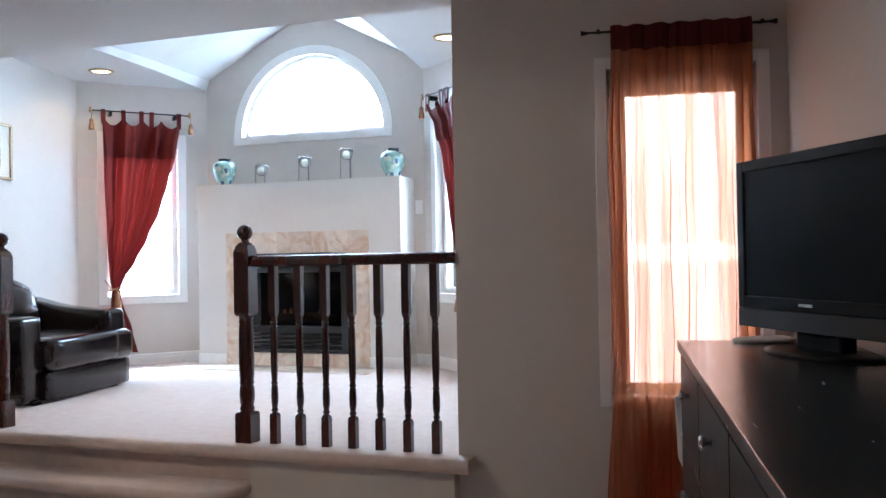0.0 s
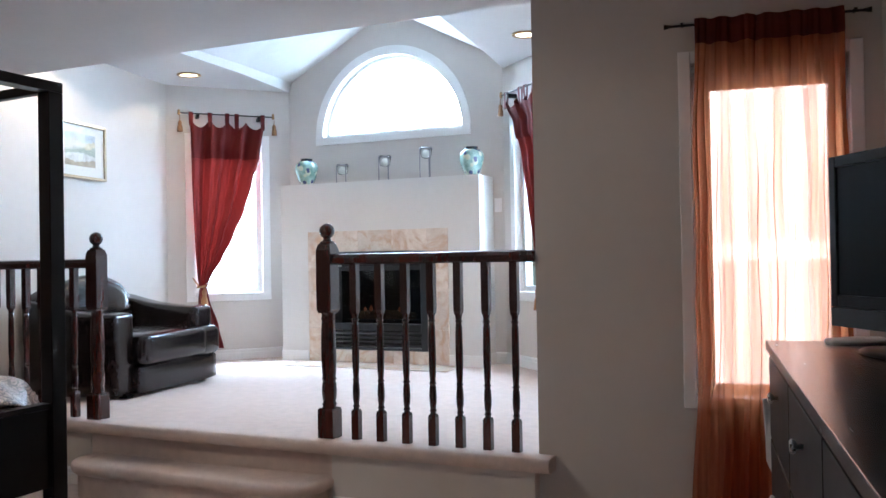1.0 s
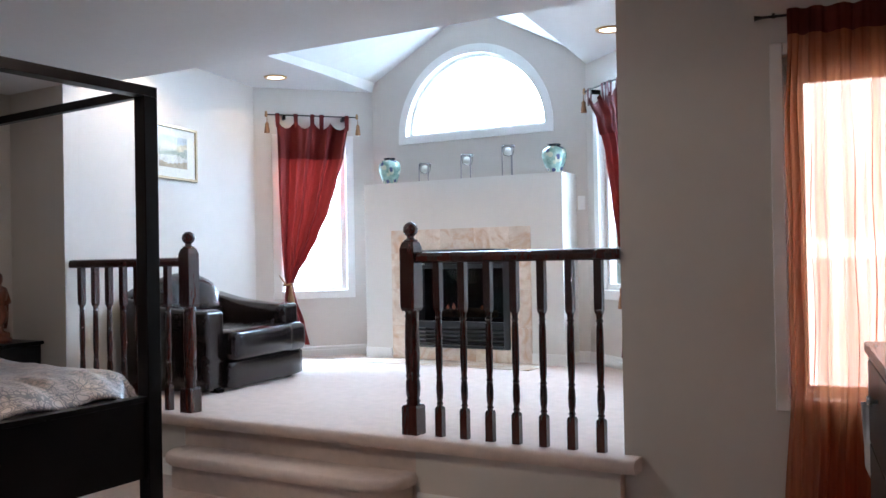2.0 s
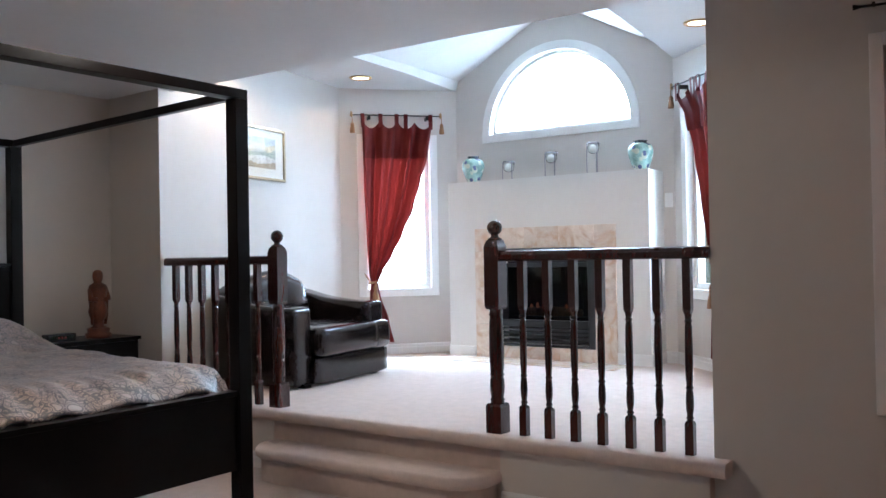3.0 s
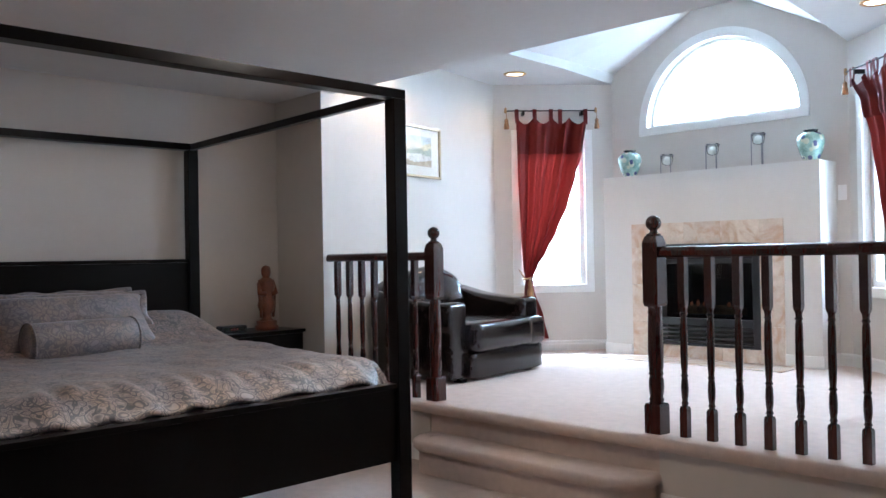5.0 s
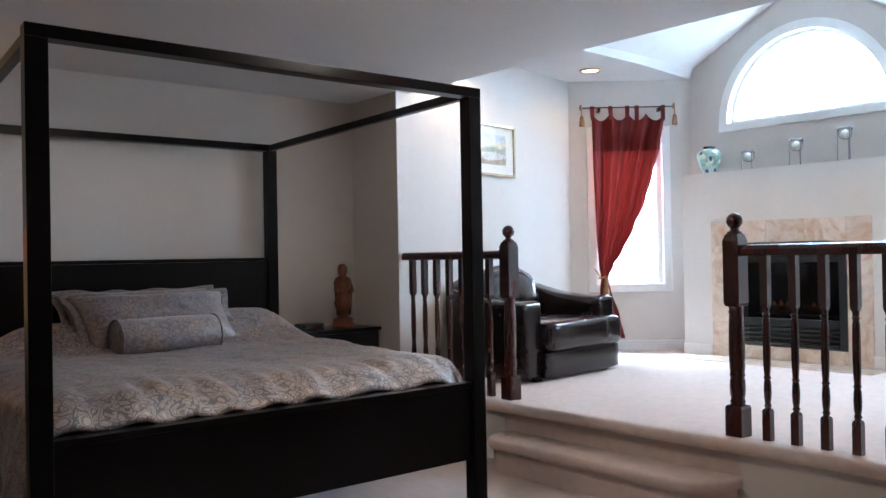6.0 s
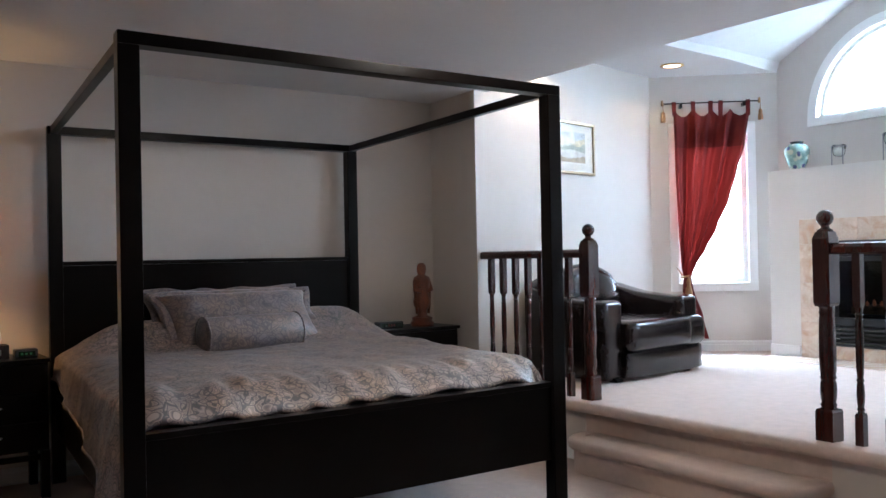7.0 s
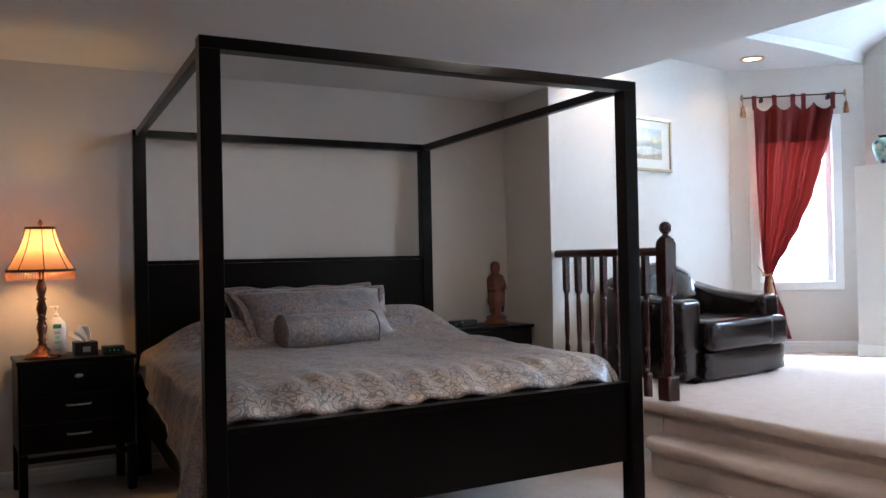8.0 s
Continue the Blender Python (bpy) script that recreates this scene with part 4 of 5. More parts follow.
    nt.links.new(mx.outputs[2], dye.inputs[6])
    nt.links.new(hue.outputs[0], dye.inputs[7])
    nt.links.new(dye.outputs[2], b.inputs["Base Color"])
    b.inputs["Roughness"].default_value = rough
    b.inputs["Sheen Weight"].default_value = 0.06
    w = nt.nodes.new("ShaderNodeTexNoise")
    w.inputs["Scale"].default_value, w.inputs["Detail"].default_value = 320, 2
    nt.links.new(co.outputs["Object"], w.inputs["Vector"])
    bp = nt.nodes.new("ShaderNodeBump")
    bp.inputs["Strength"].default_value, bp.inputs["Distance"].default_value = 0.3, 0.002
    nt.links.new(w.outputs["Fac"], bp.inputs["Height"])
    nt.links.new(bp.outputs[0], b.inputs["Normal"])
    return m


DAMASK = damask("damask_bedspread", (0.255, 0.215, 0.203), (0.46, 0.385, 0.35), (0.085, 0.087, 0.100), 0.36)
SHAM = damask("damask_sham", (0.225, 0.195, 0.195), (0.31, 0.27, 0.26), (0.13, 0.125, 0.142), 0.34)

XA, XB = XH + 0.05, XF - 0.046


def spread_top(x, y):
    """Height of the bedspread over the mattress."""
    u = (x - XA) / (XB - XA)
    z = 0.772 + 0.012 * math.sin(3.0 * y + 1.0) * math.sin(2.0 * x)
    z += 0.014 * noise.noise(Vector((x * 3.2, y * 3.2, 0.3))) + 0.006 * noise.noise(Vector((x * 9, y * 9, 2.0)))
    for yc in (1.37, 2.37):
        k = ((x + 5.19) / 0.24) ** 2 + ((y - yc) / 0.42) ** 4
        z += 0.17 * math.exp(-k)
    foot = max(0.0, (u - 0.90) / 0.10)
    z -= 0.10 * foot ** 2 + 0.016 * foot * math.sin(y * 27 + 2.5 * math.sin(4 * y)) * (1 - 0.3 * foot)
    ridge = max(0.0, 1 - abs(u - 0.90) / 0.10)
    z += 0.006 * ridge * math.sin(y * 24 + 3 * math.sin(5 * y)) + 0.006 * ridge * math.sin(y * 57 + 9 * u)
    return z


def spread(u, v):
    x = XA + (XB - XA) * u
    width = YR - YL - 0.02
    tail = max(0.0, 1 - abs(u - 0.90) / 0.11)
    hem_l = 0.62 - 0.19 * u - 0.25 * tail * tail * (3 - 2 * tail) + 0.012 * math.sin(u * 19)
    hem_r = 0.50 + 0.03 * math.sin(u * 8)
    left, right = 0.75 - hem_l, 0.75 - hem_r
    s = v * (right + width + left) - right
    corner = max(0.0, (u - 0.93) / 0.07)
    if s < 0:
        z = spread_top(x, YR - 0.01) - 0.012 + s
        y = YR - 0.01 + (0.012 + 0.03 * min(1, -s / 0.1) + 0.012 * math.sin(u * 23) * min(1, -s / 0.2)) * (1 - 0.9 * corner) - 0.03 * corner
    elif s < width:
        y = YR - 0.01 - s
        z = spread_top(x, y)
        z -= 0.012 * max(0.0, 1 - s / 0.10) ** 2 + 0.09 * corner * max(0.0, 1 - s / 0.16) ** 2
        y -= 0.03 * corner * max(0.0, 1 - s / 0.1)
        e = max(0.0, 1 - (width - s) / 0.14)
        z -= 0.045 * e ** 2
        y -= 0.02 * e
    else:
        d = s - width
        z = spread_top(x, YL + 0.01) - 0.045 - d
        flare = 0.02 * min(1, d / 0.2) + 0.018 * math.sin(u * 17 + 2) * min(1, d / 0.25) + 0.08 * d * u + 0.16 * d * tail
        y = YL + 0.01 - 0.02 - flare + 0.012 * noise.noise(Vector((x * 8, d * 5, 1)))
    return (x, bed_at(x, y), z)


bs = thing("bedspread", pose(0, 0, 0), "grey-brown damask bedspread hanging over one side of the bed", "bedspread")
cover = part("cover", grid(bmesh.new(), 120, 150, spread), DAMASK, bs, smooth=True)
sol = cover.modifiers.new("thick", "SOLIDIFY")
sol.thickness, sol.offset = 0.018, -1
part("hem", tube(bmesh.new(), [Vector(spread(i / 90, 1.0)) + Vector((0, 0.004, 0.004)) for i in range(91)], 0.010, 8), SHAM, bs, "corded hem along the hanging edge", smooth=True)


def pillow(w, h, t, ear=0.03, n=26):
    """A pillow lying in the xz plane, w wide and h high, with pointed corners."""
    bm = bmesh.new()
    for side in (-1, 1):
        def at(u, v):
            a, b = 2 * u - 1, 2 * v - 1
            k = max(0.0, (1 - a ** 4)) ** 0.5 * max(0.0, (1 - b ** 4)) ** 0.5
            pinch = 1 - ear * (1 - abs(a) ** 3) * 1.0
            pz = 1 - ear * (1 - abs(b) ** 3)
            wob = 0.010 * noise.noise(Vector((a * 3, b * 3, side * 5.0))) * k
            return (a * w / 2 * (pz if abs(b) < 1 else 1), side * (t / 2 * k) + wob, b * h / 2 * pinch)
        grid(bm, n, n, at)
    bmesh.ops.remove_doubles(bm, verts=bm.verts, dist=0.0008)
    return bm


def sham(m, thick, label):
    """A stuffed sham with a flat, slightly ruffled flange round its seam."""
    w, h, ear = 0.98, 0.45, 0.12
    p = thing("pillow_sham", m, label, "pillow", "pillow shams")
    part("stuffed_body", pillow(w, h, thick, ear), SHAM, p, smooth=True)

    def edge(u, v):
        s = (u * 4) % 4
        a, b = ((2 * s - 1, -1), (1, 2 * s - 3), (5 - 2 * s, 1), (-1, 7 - 2 * s))[int(s)]
        x, z = a * w / 2 * (1 - ear * (1 - abs(b) ** 3)), b * h / 2 * (1 - ear * (1 - abs(a) ** 3))
        out = Vector((a ** 9 if abs(a) < 1 else a, 0, b ** 9 if abs(b) < 1 else b))
        d = out.normalized() * 0.042 * v
        return (x + d.x, 0.010 * v * math.sin(u * 75 + 2 * math.sin(u * 19)), z + d.z)

    flange = part("flange", grid(bmesh.new(), 160, 4, edge, wrap=True), SHAM, p, smooth=True)
    sol = flange.modifiers.new("thick", "SOLIDIFY")
    sol.thickness = 0.006
    return p


sham(pose(-5.02, 2.03, 0.893) @ pose(0, 0, 0, 0, 0, 92) @ pose(0, 0, 0, -42), 0.23, "grey damask king pillow sham leaning on the bedding")
sham(pose(-5.125, 1.985, 0.918) @ pose(0, 0, 0, 0, 0, 91) @ pose(0, 0, 0, -44), 0.18, "grey damask king pillow sham behind another")
bol = thing("bolster", pose(-4.77, 1.965, 0.842, 0, 0, 90 + 3), "round damask bolster cushion lying on the bedspread", "cushion")
part("roll", lathe(bmesh.new(), [(0.001, -0.295), (0.060, -0.297), (0.100, -0.291), (0.108, -0.275), (0.110, -0.1), (0.111, 0.1), (0.108, 0.275), (0.100, 0.291), (0.060, 0.297), (0.001, 0.295)], 32,
     wave=lambda a: 0.015 * math.sin(3 * a + 1)), SHAM, bol, smooth=True).matrix_basis = pose(0, 0, 0, 0, 90, 0)
for s in (-1, 1):
    part("piping", tube(bmesh.new(), [(s * 0.288, 0.108 * math.cos(radians(d)), 0.108 * math.sin(radians(d))) for d in range(0, 361, 15)], 0.006, 8), SHAM, bol, smooth=True)


# ---- bedside tables and what stands on them ----
SILVER = mat("satin_nickel", (0.55, 0.54, 0.52), 0.28, metal=1.0, vary=0.1, scale=30)


def bedside(y0, y1, top, label):
    n = thing("nightstand", pose(-5.15, y0, 0), label, "nightstand", "bedside tables")
    w, d = y1 - y0, 0.40
    part("top", boxed(-d, -0.006, top - 0.022, 0.008, w + 0.006, top, bev=0.003), ESPRESSO, n)
    part("case", boxed(-d + 0.004, 0.002, 0.255, -0.016, w - 0.002, top - 0.0225, bev=0.002), ESPRESSO, n)
    for x in (-d + 0.002, -0.045):
        for y in (0.0, w - 0.045):
            part("leg", boxed(x, y, 0, x + 0.045, y + 0.045, 0.2545 if x < -0.1 else 0.2545, bev=0.003), ESPRESSO, n)
    part("stretcher", boxed(-0.042, 0.0455, 0.205, -0.012, w - 0.0455, 0.235, bev=0.003), ESPRESSO, n)
    h = (top - 0.0225 - 0.262) / 3
    for i in range(3):
        z = 0.262 + i * h
        dr = part("drawer", boxed(-0.0155, 0.02, z, 0.002, w - 0.02, z + h - 0.006, bev=0.003), ESPRESSO, n)
        zz = z + h * 0.55
        if i < 2:
            part("pull", tube(bmesh.new(), [(0.003, w / 2 - 0.06, zz), (0.022, w / 2 - 0.055, zz), (0.025, w / 2, zz), (0.022, w / 2 + 0.055, zz), (0.003, w / 2 + 0.06, zz)], 0.005, 8), SILVER, dr, "nickel bar pull", smooth=True)
        else:
            part("knob", lathe(bmesh.new(), [(0.006, 0), (0.006, 0.012), (0.017, 0.016), (0.019, 0.022), (0.012, 0.027), (0.001, 0.028)], 16), SILVER, dr, "oval nickel knob", smooth=True).matrix_basis = pose(0.002, w / 2, zz, 0, 90, 0) @ Matrix.Diagonal((0.6, 1.2, 1, 1))
    return n


TN = 0.752
bedside(0.362, 0.960, TN, "espresso three-drawer nightstand beside the bed under the lamp")
bedside(3.10, 3.712, TN + 0.012, "espresso nightstand in the recess holding a carved figure")

table_lamp = thing("table_lamp", pose(-5.30, 0.499, TN), "lit bedside lamp with a beaded amber shade on a copper stem", "lamp")
COPPER = mat("antique_copper", (0.07, 0.026, 0.015), 0.25, metal=0.7, vary=0.5, scale=22, second=(0.20, 0.085, 0.045), bump=0.2, bump_scale=60)
part("foot", lathe(bmesh.new(), [(0.095, 0), (0.098, 0.01), (0.085, 0.022), (0.060, 0.03), (0.045, 0.045), (0.026, 0.06), (0.022, 0.075)], 28), COPPER, table_lamp, smooth=True)
stem = [(0.022, 0.075), (0.018, 0.09), (0.026, 0.10), (0.018, 0.11), (0.024, 0.14), (0.029, 0.165), (0.024, 0.19), (0.017, 0.205), (0.028, 0.213), (0.017, 0.22), (0.023, 0.245), (0.029, 0.27), (0.023, 0.30), (0.016, 0.315),
        (0.028, 0.323), (0.016, 0.331), (0.022, 0.355), (0.028, 0.38), (0.021, 0.41), (0.015, 0.425), (0.026, 0.433), (0.015, 0.441), (0.020, 0.47), (0.024, 0.495), (0.012, 0.51)]
part("stem", lathe(bmesh.new(), stem, 20), COPPER, table_lamp, smooth=True)
SHADE = cloth("amber_shade", (0.52, 0.28, 0.16), 0.27, vary=0.1, thread=120)
SB, ST, RB, RT = 0.480, 0.713, 0.172, 0.074


def shade_r(v):
    return RB + (RT - RB) * (1 - (1 - v) ** 1.5)


sh = part("shade", lathe(bmesh.new(), [(shade_r(i / 12), SB + (ST - SB) * i / 12) for i in range(13)], 48, cap=False, wave=lambda a: -0.03 * abs(math.sin(4 * a)) ** 0.5 + 0.02), SHADE, table_lamp, "amber silk bell shade")
RIBBON = mat("brown_braid", (0.06, 0.02, 0.012), 0.8, vary=0.3, scale=60)
for i in range(8):
    a = 2 * math.pi * i / 8
    part("rib", tube(bmesh.new(), [((shade_r(k / 8) * 1.022 + 0.001) * math.cos(a), (shade_r(k / 8) * 1.022 + 0.001) * math.sin(a), SB + (ST - SB) * k / 8) for k in range(9)], 0.0026, 6), RIBBON, sh)
for r, z in ((RB * 1.02, SB), (RT * 1.03, ST)):
    part("braid", lathe(bmesh.new(), [(r - 0.003, z - 0.007), (r + 0.003, z - 0.007), (r + 0.003, z + 0.007), (r - 0.003, z + 0.007), (r - 0.003, z - 0.007)], 40, cap=False), RIBBON, sh)
BEAD = glass("amber_beads", (0.95, 0.62, 0.45), 0.05)
bm = bmesh.new()
for i in range(72):
    a = 2 * math.pi * i / 72
    for k in range(4):
        lathe(bm, [(0.001, SB - 0.018 - k * 0.010), (0.0042, SB - 0.013 - k * 0.010), (0.001, SB - 0.008 - k * 0.010)], 5, RB * math.cos(a), RB * math.sin(a))
part("bead_fringe", bm, BEAD, sh, "red and clear glass bead fringe", kind="stuff")
part("finial", lathe(bmesh.new(), [(0.004, ST - 0.01), (0.004, ST + 0.012), (0.011, ST + 0.02), (0.010, ST + 0.032), (0.004, ST + 0.045), (0.001, ST + 0.052)], 12), COPPER, table_lamp, smooth=True)
part("harp", tube(bmesh.new(), [(0, 0.05 * math.sin(radians(d)), 0.51 + (ST - 0.52) * (1 - math.cos(radians(d))) / 2) for d in range(0, 361, 15)], 0.002, 6), GOLDTRIM, table_lamp)
part("spider", boxed(-0.072, -0.003, ST - 0.012, 0.072, 0.003, ST - 0.008), GOLDTRIM, table_lamp)

bottle = thing("lotion_bottle", pose(-5.43, 0.588, TN), "white pump lotion bottle with a green label", "bottle")
WHITEPL = mat("white_plastic", (0.80, 0.80, 0.78), 0.3, vary=0.02)
bm = lathe(bmesh.new(), [(0.036, 0), (0.039, 0.006), (0.039, 0.15), (0.034, 0.185), (0.018, 0.205), (0.015, 0.215)], 24)
for v in bm.verts:
    v.co.x, v.co.y = v.co.x * 0.65, v.co.y * 1.3
part("flask", bm, WHITEPL, bottle, smooth=True)
part("pump", lathe(bmesh.new(), [(0.014, 0.2152), (0.014, 0.23), (0.005, 0.234), (0.005, 0.262), (0.011, 0.266), (0.011, 0.276)], 14), WHITEPL, bottle, smooth=True)
part("spout", boxed(-0.006, -0.035, 0.268, 0.006, 0.0, 0.275, bev=0.002), WHITEPL, bottle)
GREENINK = mat("green_print", (0.02, 0.17, 0.11), 0.5, vary=0.05)
part("label_band", boxed(0.0245, -0.022, 0.150, 0.0268, 0.022, 0.174, bev=0.0005), GREENINK, bottle, "dark green printed bar")
part("label_dot", lathe(bmesh.new(), [(0.012, 0.0), (0.012, 0.001)], 20), mat("pale_green_print", (0.25, 0.55, 0.35), 0.5), bottle).matrix_basis = pose(0.0262, 0, 0.10, 0, 90, 0)
for z in (0.128, 0.120, 0.075, 0.066, 0.03):
    part("label_bar", boxed(0.0255, -0.016, z, 0.0270, 0.016, z + 0.003), GREENINK, bottle)

tis = thing("tissue_box", pose(-5.32, 0.722, TN), "dark printed cube tissue box with a white tissue", "tissue box")
part("carton", boxed(-0.06, -0.06, 0, 0.06, 0.06, 0.075, bev=0.003), mat("dark_carton", (0.010, 0.008, 0.010), 0.5, vary=0.4, scale=40, second=(0.026, 0.020, 0.020), spec=0.2), tis)
part("swirl_print", boxed(0.0602, -0.02, 0.02, 0.0612, 0.02, 0.05), mat("grey_print", (0.3, 0.28, 0.26), 0.5), tis)


def tissue(u, v):
    a = (u - 0.5) * 2
    spread_ = 0.022 + 0.060 * v ** 0.8
    fold = 0.012 * math.sin(14 * u + 3 * v) + 0.008 * math.sin(31 * u + 5 * v)
    return (fold * (0.4 + v) + 0.02, a * spread_ * 0.75 - 0.030 * v, 0.0752 + 0.098 * v * (1 - 0.45 * abs(a - 0.25)) + 0.012 * math.sin(17 * u) * v)


part("tissue", grid(bmesh.new(), 20, 14, tissue), cloth("white_tissue", (0.88, 0.88, 0.88), 0.12), tis, "crumpled white tissue", smooth=True)


def clock(m, label, glow, w=0.118):
    c = thing("alarm_clock", m, label, "clock", "bedside clocks")
    part("case", boxed(-0.04, -w / 2, 0, 0.04, w / 2, 0.05, bev=0.012, seg=3), BLACK, c)
    part("display", boxed(0.0398, -w / 2 + 0.018, 0.013, 0.0412, w / 2 - 0.018, 0.038), mat("dark_display", (0.01, 0.02, 0.012), 0.15, vary=0.1), c, "dark glossy display")
    for i in range(3):
        part("digit_bar", boxed(0.0413, -0.03 + i * 0.022, 0.02, 0.0417, -0.018 + i * 0.022, 0.031), shine("dim_digit", [c * 0.25 for c in glow], 0.06), c)
    return c


clock(pose(-5.25, 0.86, TN), "small black alarm clock with a dim green display", (0.1, 0.6, 0.2))
clock(pose(-5.28, 3.20, TN + 0.012), "black alarm clock radio with a red display", (0.8, 0.06, 0.04), 0.2)

CARVED = mat("carved_reddish_wood", (0.062, 0.018, 0.009), 0.4, vary=0.5, scale=12, second=(0.15, 0.042, 0.018), bump=0.8, bump_scale=30)
bm = bmesh.new()
lathe(bm, [(0.085, 0.0), (0.085, 0.03), (0.072, 0.036), (0.075, 0.062), (0.062, 0.068)], 8)
lathe(bm, [(0.058, 0.066), (0.044, 0.078), (0.040, 0.11), (0.066, 0.14), (0.076, 0.175), (0.066, 0.215), (0.058, 0.25), (0.068, 0.29), (0.076, 0.325), (0.066, 0.352), (0.040, 0.365), (0.030, 0.372), (0.038, 0.392), (0.041, 0.415), (0.037, 0.437), (0.026, 0.45), (0.002, 0.456)], 22,
      wave=lambda a: 0.05 * math.sin(7 * a))
for s in (-1, 1):
    tube(bm, [(0.0, s * 0.068, 0.325), (0.025, s * 0.078, 0.26), (0.055, s * 0.03, 0.255)], [0.02, 0.022, 0.016], 8)
    tube(bm, [(0.01, s * 0.066, 0.25), (0.02, s * 0.062, 0.16), (0.01, s * 0.058, 0.09)], [0.02, 0.016, 0.012], 8)
for v in bm.verts:
    if v.co.z > 0.069:
        v.co.x *= 0.75
        v.co.y *= 0.85
solo("figurine", bm, CARVED, "carved reddish wooden robed figurine on a plinth", "figurine", smooth=True, m=pose(-5.30, 3.495, TN + 0.012))

# ---- tall window: rod and sheer ----
SOUTH = along(PIER, NOOK)


def sheer_cloth():
    """Open-weave voile: gaps between rust threads let the view through, gathers close them."""
    m = bpy.data.materials.new("rust_voile")
    m.use_nodes = True
    nt = m.node_tree
    b = nt.nodes["Principled BSDF"]
    b.inputs["Base Color"].default_value = (0.085, 0.012, 0.005, 1)
    b.inputs["Roughness"].default_value = 0.7
    b.inputs["Specular IOR Level"].default_value = 0.15
    co = nt.nodes.new("ShaderNodeTexCoord")
    tr = nt.nodes.new("ShaderNodeBsdfTranslucent")
    tr.inputs[0].default_value = (0.85, 0.30, 0.12, 1)
    threads = nt.nodes.new("ShaderNodeMixShader")
    threads.inputs[0].default_value = 0.55
    nt.links.new(b.outputs[0], threads.inputs[1])
    nt.links.new(tr.outputs[0], threads.inputs[2])
    gap = nt.nodes.new("ShaderNodeBsdfTransparent")
    gap.inputs[0].default_value = (0.92, 0.54, 0.41, 1)
    mp = nt.nodes.new("ShaderNodeMapping")
    mp.inputs["Scale"].default_value = (17, 0.0, 0.35)
    nt.links.new(co.outputs["Object"], mp.inputs[0])
    n = nt.nodes.new("ShaderNodeTexNoise")
    n.inputs["Scale"].default_value, n.inputs["Detail"].default_value, n.inputs["Roughness"].default_value = 1.0, 4, 0.6
    nt.links.new(mp.outputs[0], n.inputs["Vector"])
    mr = nt.nodes.new("ShaderNodeMapRange")
    mr.inputs[1].default_value, mr.inputs[2].default_value = 0.36, 0.60
    mr.inputs[3].default_value, mr.inputs[4].default_value = 0.16, 0.54
    nt.links.new(n.outputs["Fac"], mr.inputs[0])
    weave = nt.nodes.new("ShaderNodeMixShader")
    nt.links.new(mr.outputs[0], weave.inputs[0])
    nt.links.new(threads.outputs[0], weave.inputs[1])
    nt.links.new(gap.outputs[0], weave.inputs[2])
    nt.links.new(weave.outputs[0], nt.nodes["Material Output"].inputs[0])
    return m


SHEER = sheer_cloth()
rod = thing("curtain_rod", SOUTH, "thin black curtain rod with flared ends over the tall window", "curtain rod")
part("rod", tube(bmesh.new(), [(0.60, -0.06, 2.232), (1.385, -0.06, 2.232)], 0.0055, 10), IRON, rod)
for u, s in ((0.585, 1), (1.398, -1)):
    part("finial", tube(bmesh.new(), [(u, -0.06, 2.232), (u + s * 0.03, -0.06, 2.232)], [0.012, 0.006], 12), IRON, rod)
for u in (0.66, 1.34):
    part("bracket", boxed(u - 0.006, -0.06, 2.238, u + 0.006, -0.0005, 2.246), IRON, rod)
sheer = thing("sheer_curtain", SOUTH, "orange sheer curtain with soft folds hanging to the floor", "curtain")


def sheer_at(u, v):
    d = v * 2.225
    a = 0.712 - 0.010 * math.sin(3 * d) - 0.055 * min(1, d / 2.2) ** 2
    b = 1.292 + 0.012 * min(1, d / 0.6)
    ph = u * 2 * math.pi
    f = math.sin(7 * ph + 1.3 * math.sin(2 * ph)) * 0.55 + math.sin(13 * ph + 2 + 0.6 * d) * 0.3 + math.sin(23 * ph + 1.1 * d) * 0.15
    pleat = 0.006 * math.sin(14 * ph + 2.6 * math.sin(2 * ph)) + 0.003 * math.sin(26 * ph + 4)
    return (a + (b - a) * u + 0.004 * math.sin(9 * d + 20 * u) + pleat * min(1, 0.3 + d), -0.062 - (0.008 + 0.024 * min(1, d / 0.25)) * f, 2.232 + 0.012 - d)


part("panel", grid(bmesh.new(), 260, 40, sheer_at), SHEER, sheer, smooth=True)


def pocket(u, v):
    x, y, z = sheer_at(u, v * 0.048)
    return (x, y - 0.008 - 0.006 * math.sin(math.pi * v), z + 0.010 + 0.004 * math.sin(40 * u))


part("rod_pocket", grid(bmesh.new(), 200, 8, pocket), cloth("rust_header", (0.10, 0.014, 0.006), 0.15, vary=0.25, rough=0.8), sheer, "doubled rust header over the rod", smooth=True)

# ---- dresser, television and the cloths ----
DH, DL = 0.985, 1.95
DR = pose(-0.196, 2.93, 0, 0, 0, 7.9)
dr_ = thing("dresser", DR, "espresso long dresser with three columns of drawers and nickel knobs", "dresser")
part("top", boxed(-0.008, -DL, DH - 0.03, 0.49, 0.006, DH, bev=0.003), mat("polished_espresso", (0.0045, 0.0045, 0.005), 0.26, vary=0.35, scale=26, second=(0.010, 0.010, 0.0115), bump=0.05, bump_scale=160, stretch=(1.6, 0.25, 1), spec=0.40), dr_)
part("case", boxed(0.022, -DL + 0.006, 0.06, 0.485, -0.001, DH - 0.0305, bev=0.002), ESPRESSO, dr_)
part("plinth", boxed(0.045, -DL + 0.02, 0.0, 0.475, -0.02, 0.0595), ESPRESSO, dr_)
cols = [0.0, 0.64, 1.275, DL]
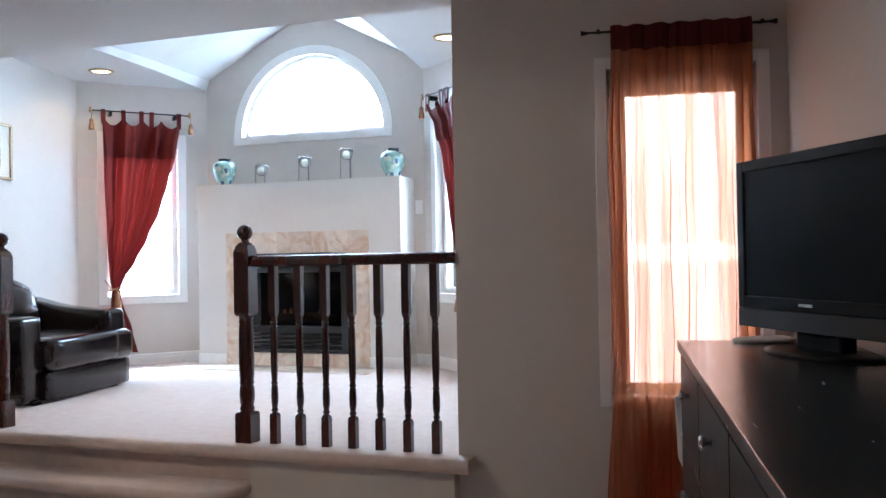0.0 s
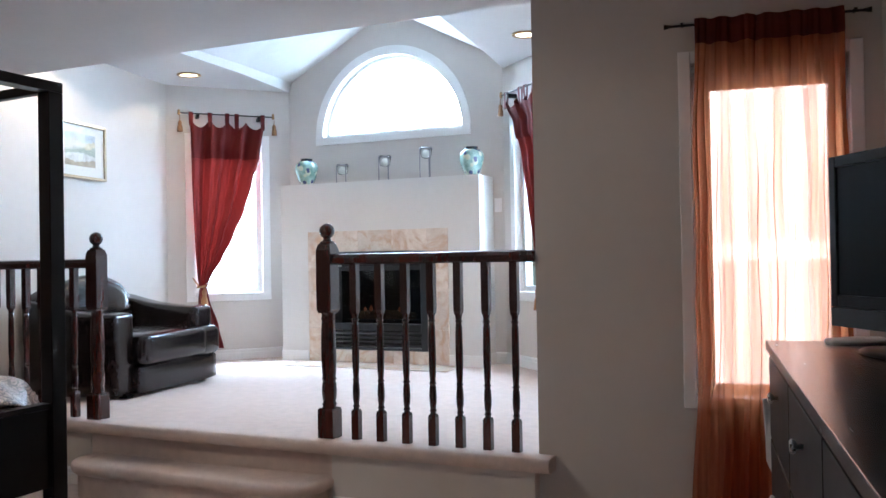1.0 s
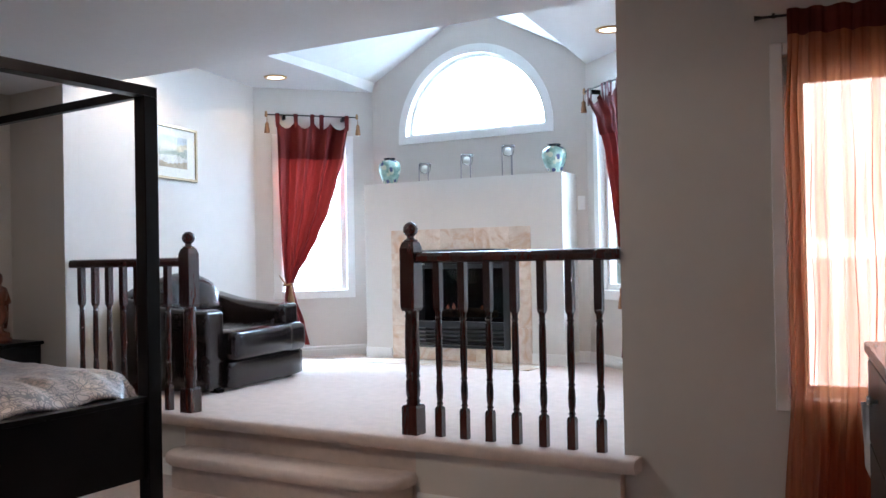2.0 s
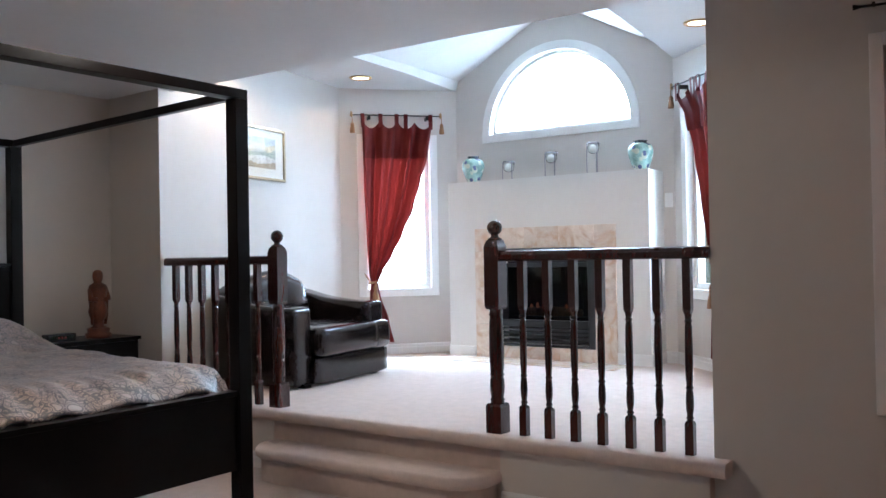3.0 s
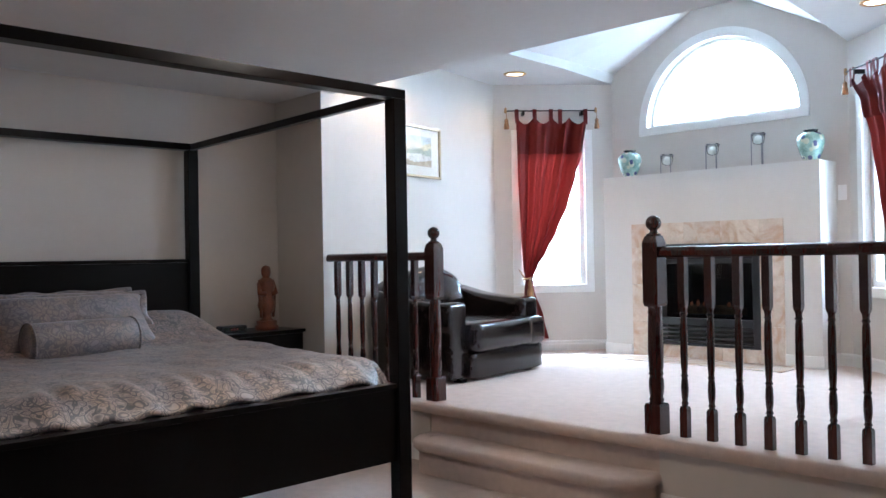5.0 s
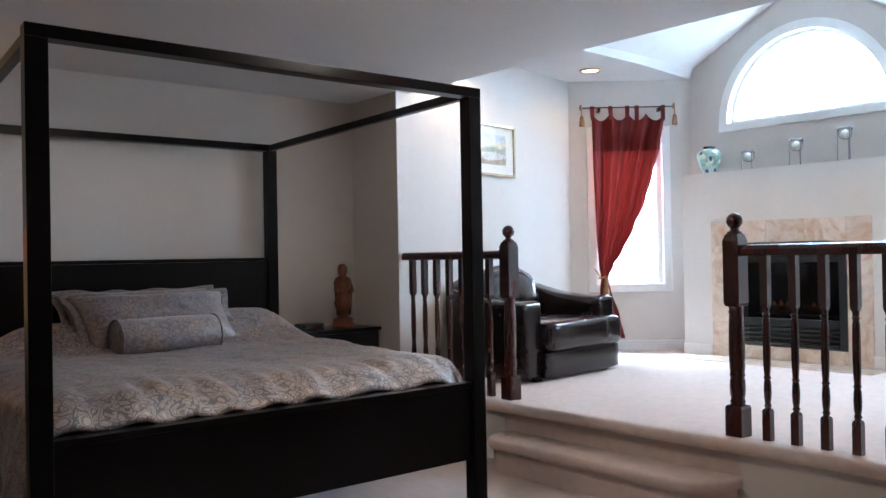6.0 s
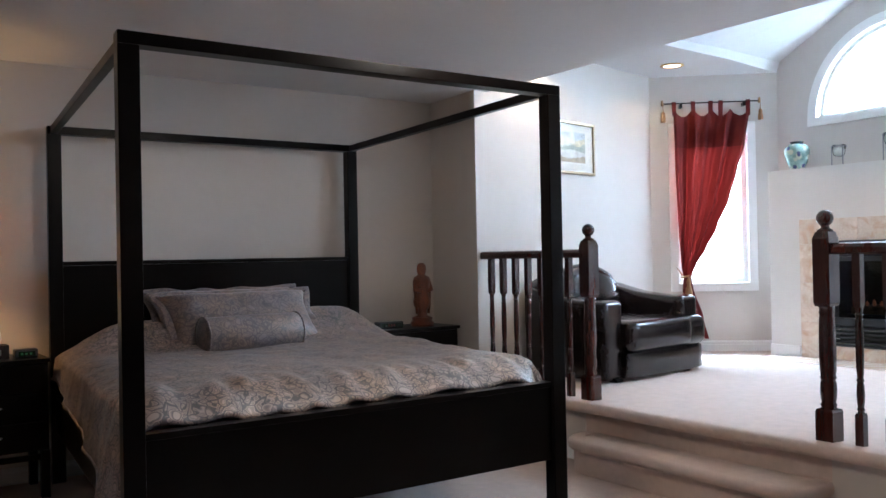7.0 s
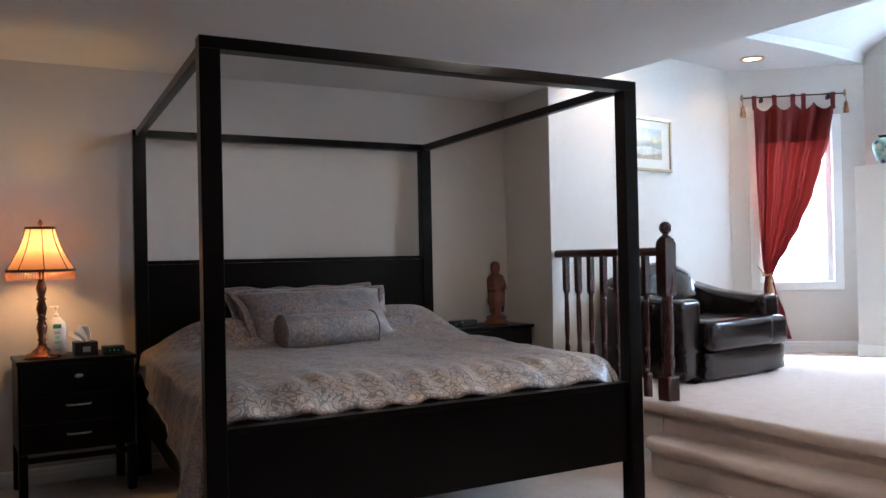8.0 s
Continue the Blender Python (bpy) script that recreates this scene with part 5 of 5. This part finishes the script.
rows_ = [0.07, 0.37, 0.685, DH - 0.045]
for a, b in zip(cols, cols[1:]):
    for z0, z1 in zip(rows_, rows_[1:]):
        d = part("drawer", boxed(0.001, -b + 0.006, z0 + 0.004, 0.0215, -a - 0.006, z1 - 0.004, bev=0.003), ESPRESSO, dr_)
        k = part("knob", lathe(bmesh.new(), [(0.008, 0), (0.006, 0.012), (0.017, 0.018), (0.019, 0.026), (0.014, 0.031), (0.001, 0.032)], 18), SILVER, d, "round nickel knob", smooth=True)
        k.matrix_basis = pose(0.001, -(a + b) / 2, (z0 + z1) / 2 + 0.042, 0, -90, 0) @ Matrix.Scale(0.85, 4)
tv = thing("television", pose(-0.009, 2.80, DH, 0, 0, -57), "black flat screen television on an oval stand", "television")
TW = 0.66
PLASTIC = mat("black_tv_plastic", (0.006, 0.006, 0.0065), 0.32, vary=0.1, scale=20, spec=0.12)
part("housing", boxed(0, 0.012, 0.06, TW, 0.085, 0.548, bev=0.015, seg=3), PLASTIC, tv)
bz = part("bezel", boxed(0, -0.004, 0.115, 0.032, 0.0115, 0.548, bev=0.004), PLASTIC, tv)
bm = bmesh.new()
box(bm, TW - 0.032, -0.004, 0.115, TW, 0.0115, 0.548, 0.004)
box(bm, 0.032, -0.004, 0.516, TW - 0.032, 0.0115, 0.548, 0.004)
box(bm, 0.032, -0.004, 0.115, TW - 0.032, 0.0115, 0.150, 0.004)
part("bezel_rail", bm, PLASTIC, tv)
part("screen", boxed(0.032, 0.003, 0.150, TW - 0.032, 0.010, 0.516), mat("dark_lcd", (0.0045, 0.005, 0.006), 0.30, vary=0.05, spec=0.06), tv, "dark matte screen")
part("speaker_bar", boxed(0.002, -0.006, 0.06, TW - 0.002, 0.011, 0.114, bev=0.004), mat("charcoal_mesh", (0.017, 0.017, 0.018), 0.5, vary=0.2, scale=200, spec=0.3), tv, "charcoal speaker strip")
part("badge", boxed(0.29, -0.0075, 0.129, 0.345, -0.0042, 0.137, bev=0.001), SILVER, tv, "small silver badge")
part("neck", boxed(TW / 2 - 0.09, 0.02, 0.012, TW / 2 + 0.09, 0.07, 0.0595, bev=0.006), PLASTIC, tv)
bm = lathe(bmesh.new(), [(0.5, 0.0), (0.5, 0.006), (0.46, 0.012), (0.01, 0.016)], 48)
for v in bm.verts:
    v.co.x, v.co.y = TW / 2 + v.co.x * 0.42, 0.035 + v.co.y * 0.21
part("stand", bm, PLASTIC, tv, smooth=True)
TOWEL = mat("white_towel", (0.72, 0.70, 0.68), 0.9, vary=0.06, scale=20, bump=0.4, bump_scale=200)


def drape(u, v):
    return (-0.02 + 0.10 * u + 0.012 * v, 0.012 + 0.010 * math.sin(9 * u + 2 * v) + 0.01 * v, 0.80 - 0.27 * v * (0.55 + 0.45 * math.sin(2.2 * u + 0.4)))


cl = solo("hand_towel", grid(bmesh.new(), 16, 16, drape), TOWEL, "white towel corner hanging at the dresser's end", "towel", smooth=True, m=DR)
sol = cl.modifiers.new("thick", "SOLIDIFY")
sol.thickness = 0.006
solo("folded_cloth", cushion(0, 0, 0, 0.17, 0.08, 0.016, 0.007, 0.005, 8), TOWEL, "folded white cloth lying behind the television", "cloth", smooth=True, m=DR @ pose(0.17, -0.13, DH, 0, 0, 10))

# ---- shrub outside the bay window ----
LEAF = mat("shrub_leaf", (0.06, 0.09, 0.05), 0.6, vary=0.4, scale=3)
bush = thing("shrub", pose(-5.95, 7.15, -3.0), "leafy garden shrub outside the bay window", "shrub")
rnd = random.Random(5)
bm = bmesh.new()
tips = []
for i in range(12):
    a = rnd.uniform(0, 6.28)
    tip = (0.36 * math.cos(a), 0.36 * math.sin(a), rnd.uniform(3.7, 4.28))
    tips.append(tip)
    tube(bm, [(0.03 * math.cos(a), 0.03 * math.sin(a), 0), (0.12 * math.cos(a), 0.12 * math.sin(a), 2.2), tip], [0.02, 0.012, 0.004], 5)
part("stems", bm, mat("bark", (0.12, 0.09, 0.06), 0.9, vary=0.3), bush)
bm = bmesh.new()
for i in range(420):
    t = rnd.choice(tips)
    k = rnd.uniform(0.75, 1.02)
    c = Vector((t[0] * k + rnd.gauss(0, 0.10), t[1] * k + rnd.gauss(0, 0.10), t[2] * k + rnd.gauss(0, 0.06)))
    m = Matrix.Translation(c) @ Euler((rnd.uniform(0, 6.3), rnd.uniform(0, 6.3), rnd.uniform(0, 6.3))).to_matrix().to_4x4()
    s = rnd.uniform(0.012, 0.024)
    bm.faces.new([bm.verts.new(m @ Vector(p)) for p in ((-s, 0, 0), (0, -s * 0.45, s * 0.15), (s, 0, 0), (0, s * 0.45, s * 0.15))])
part("foliage", bm, LEAF, bush, kind="stuff")
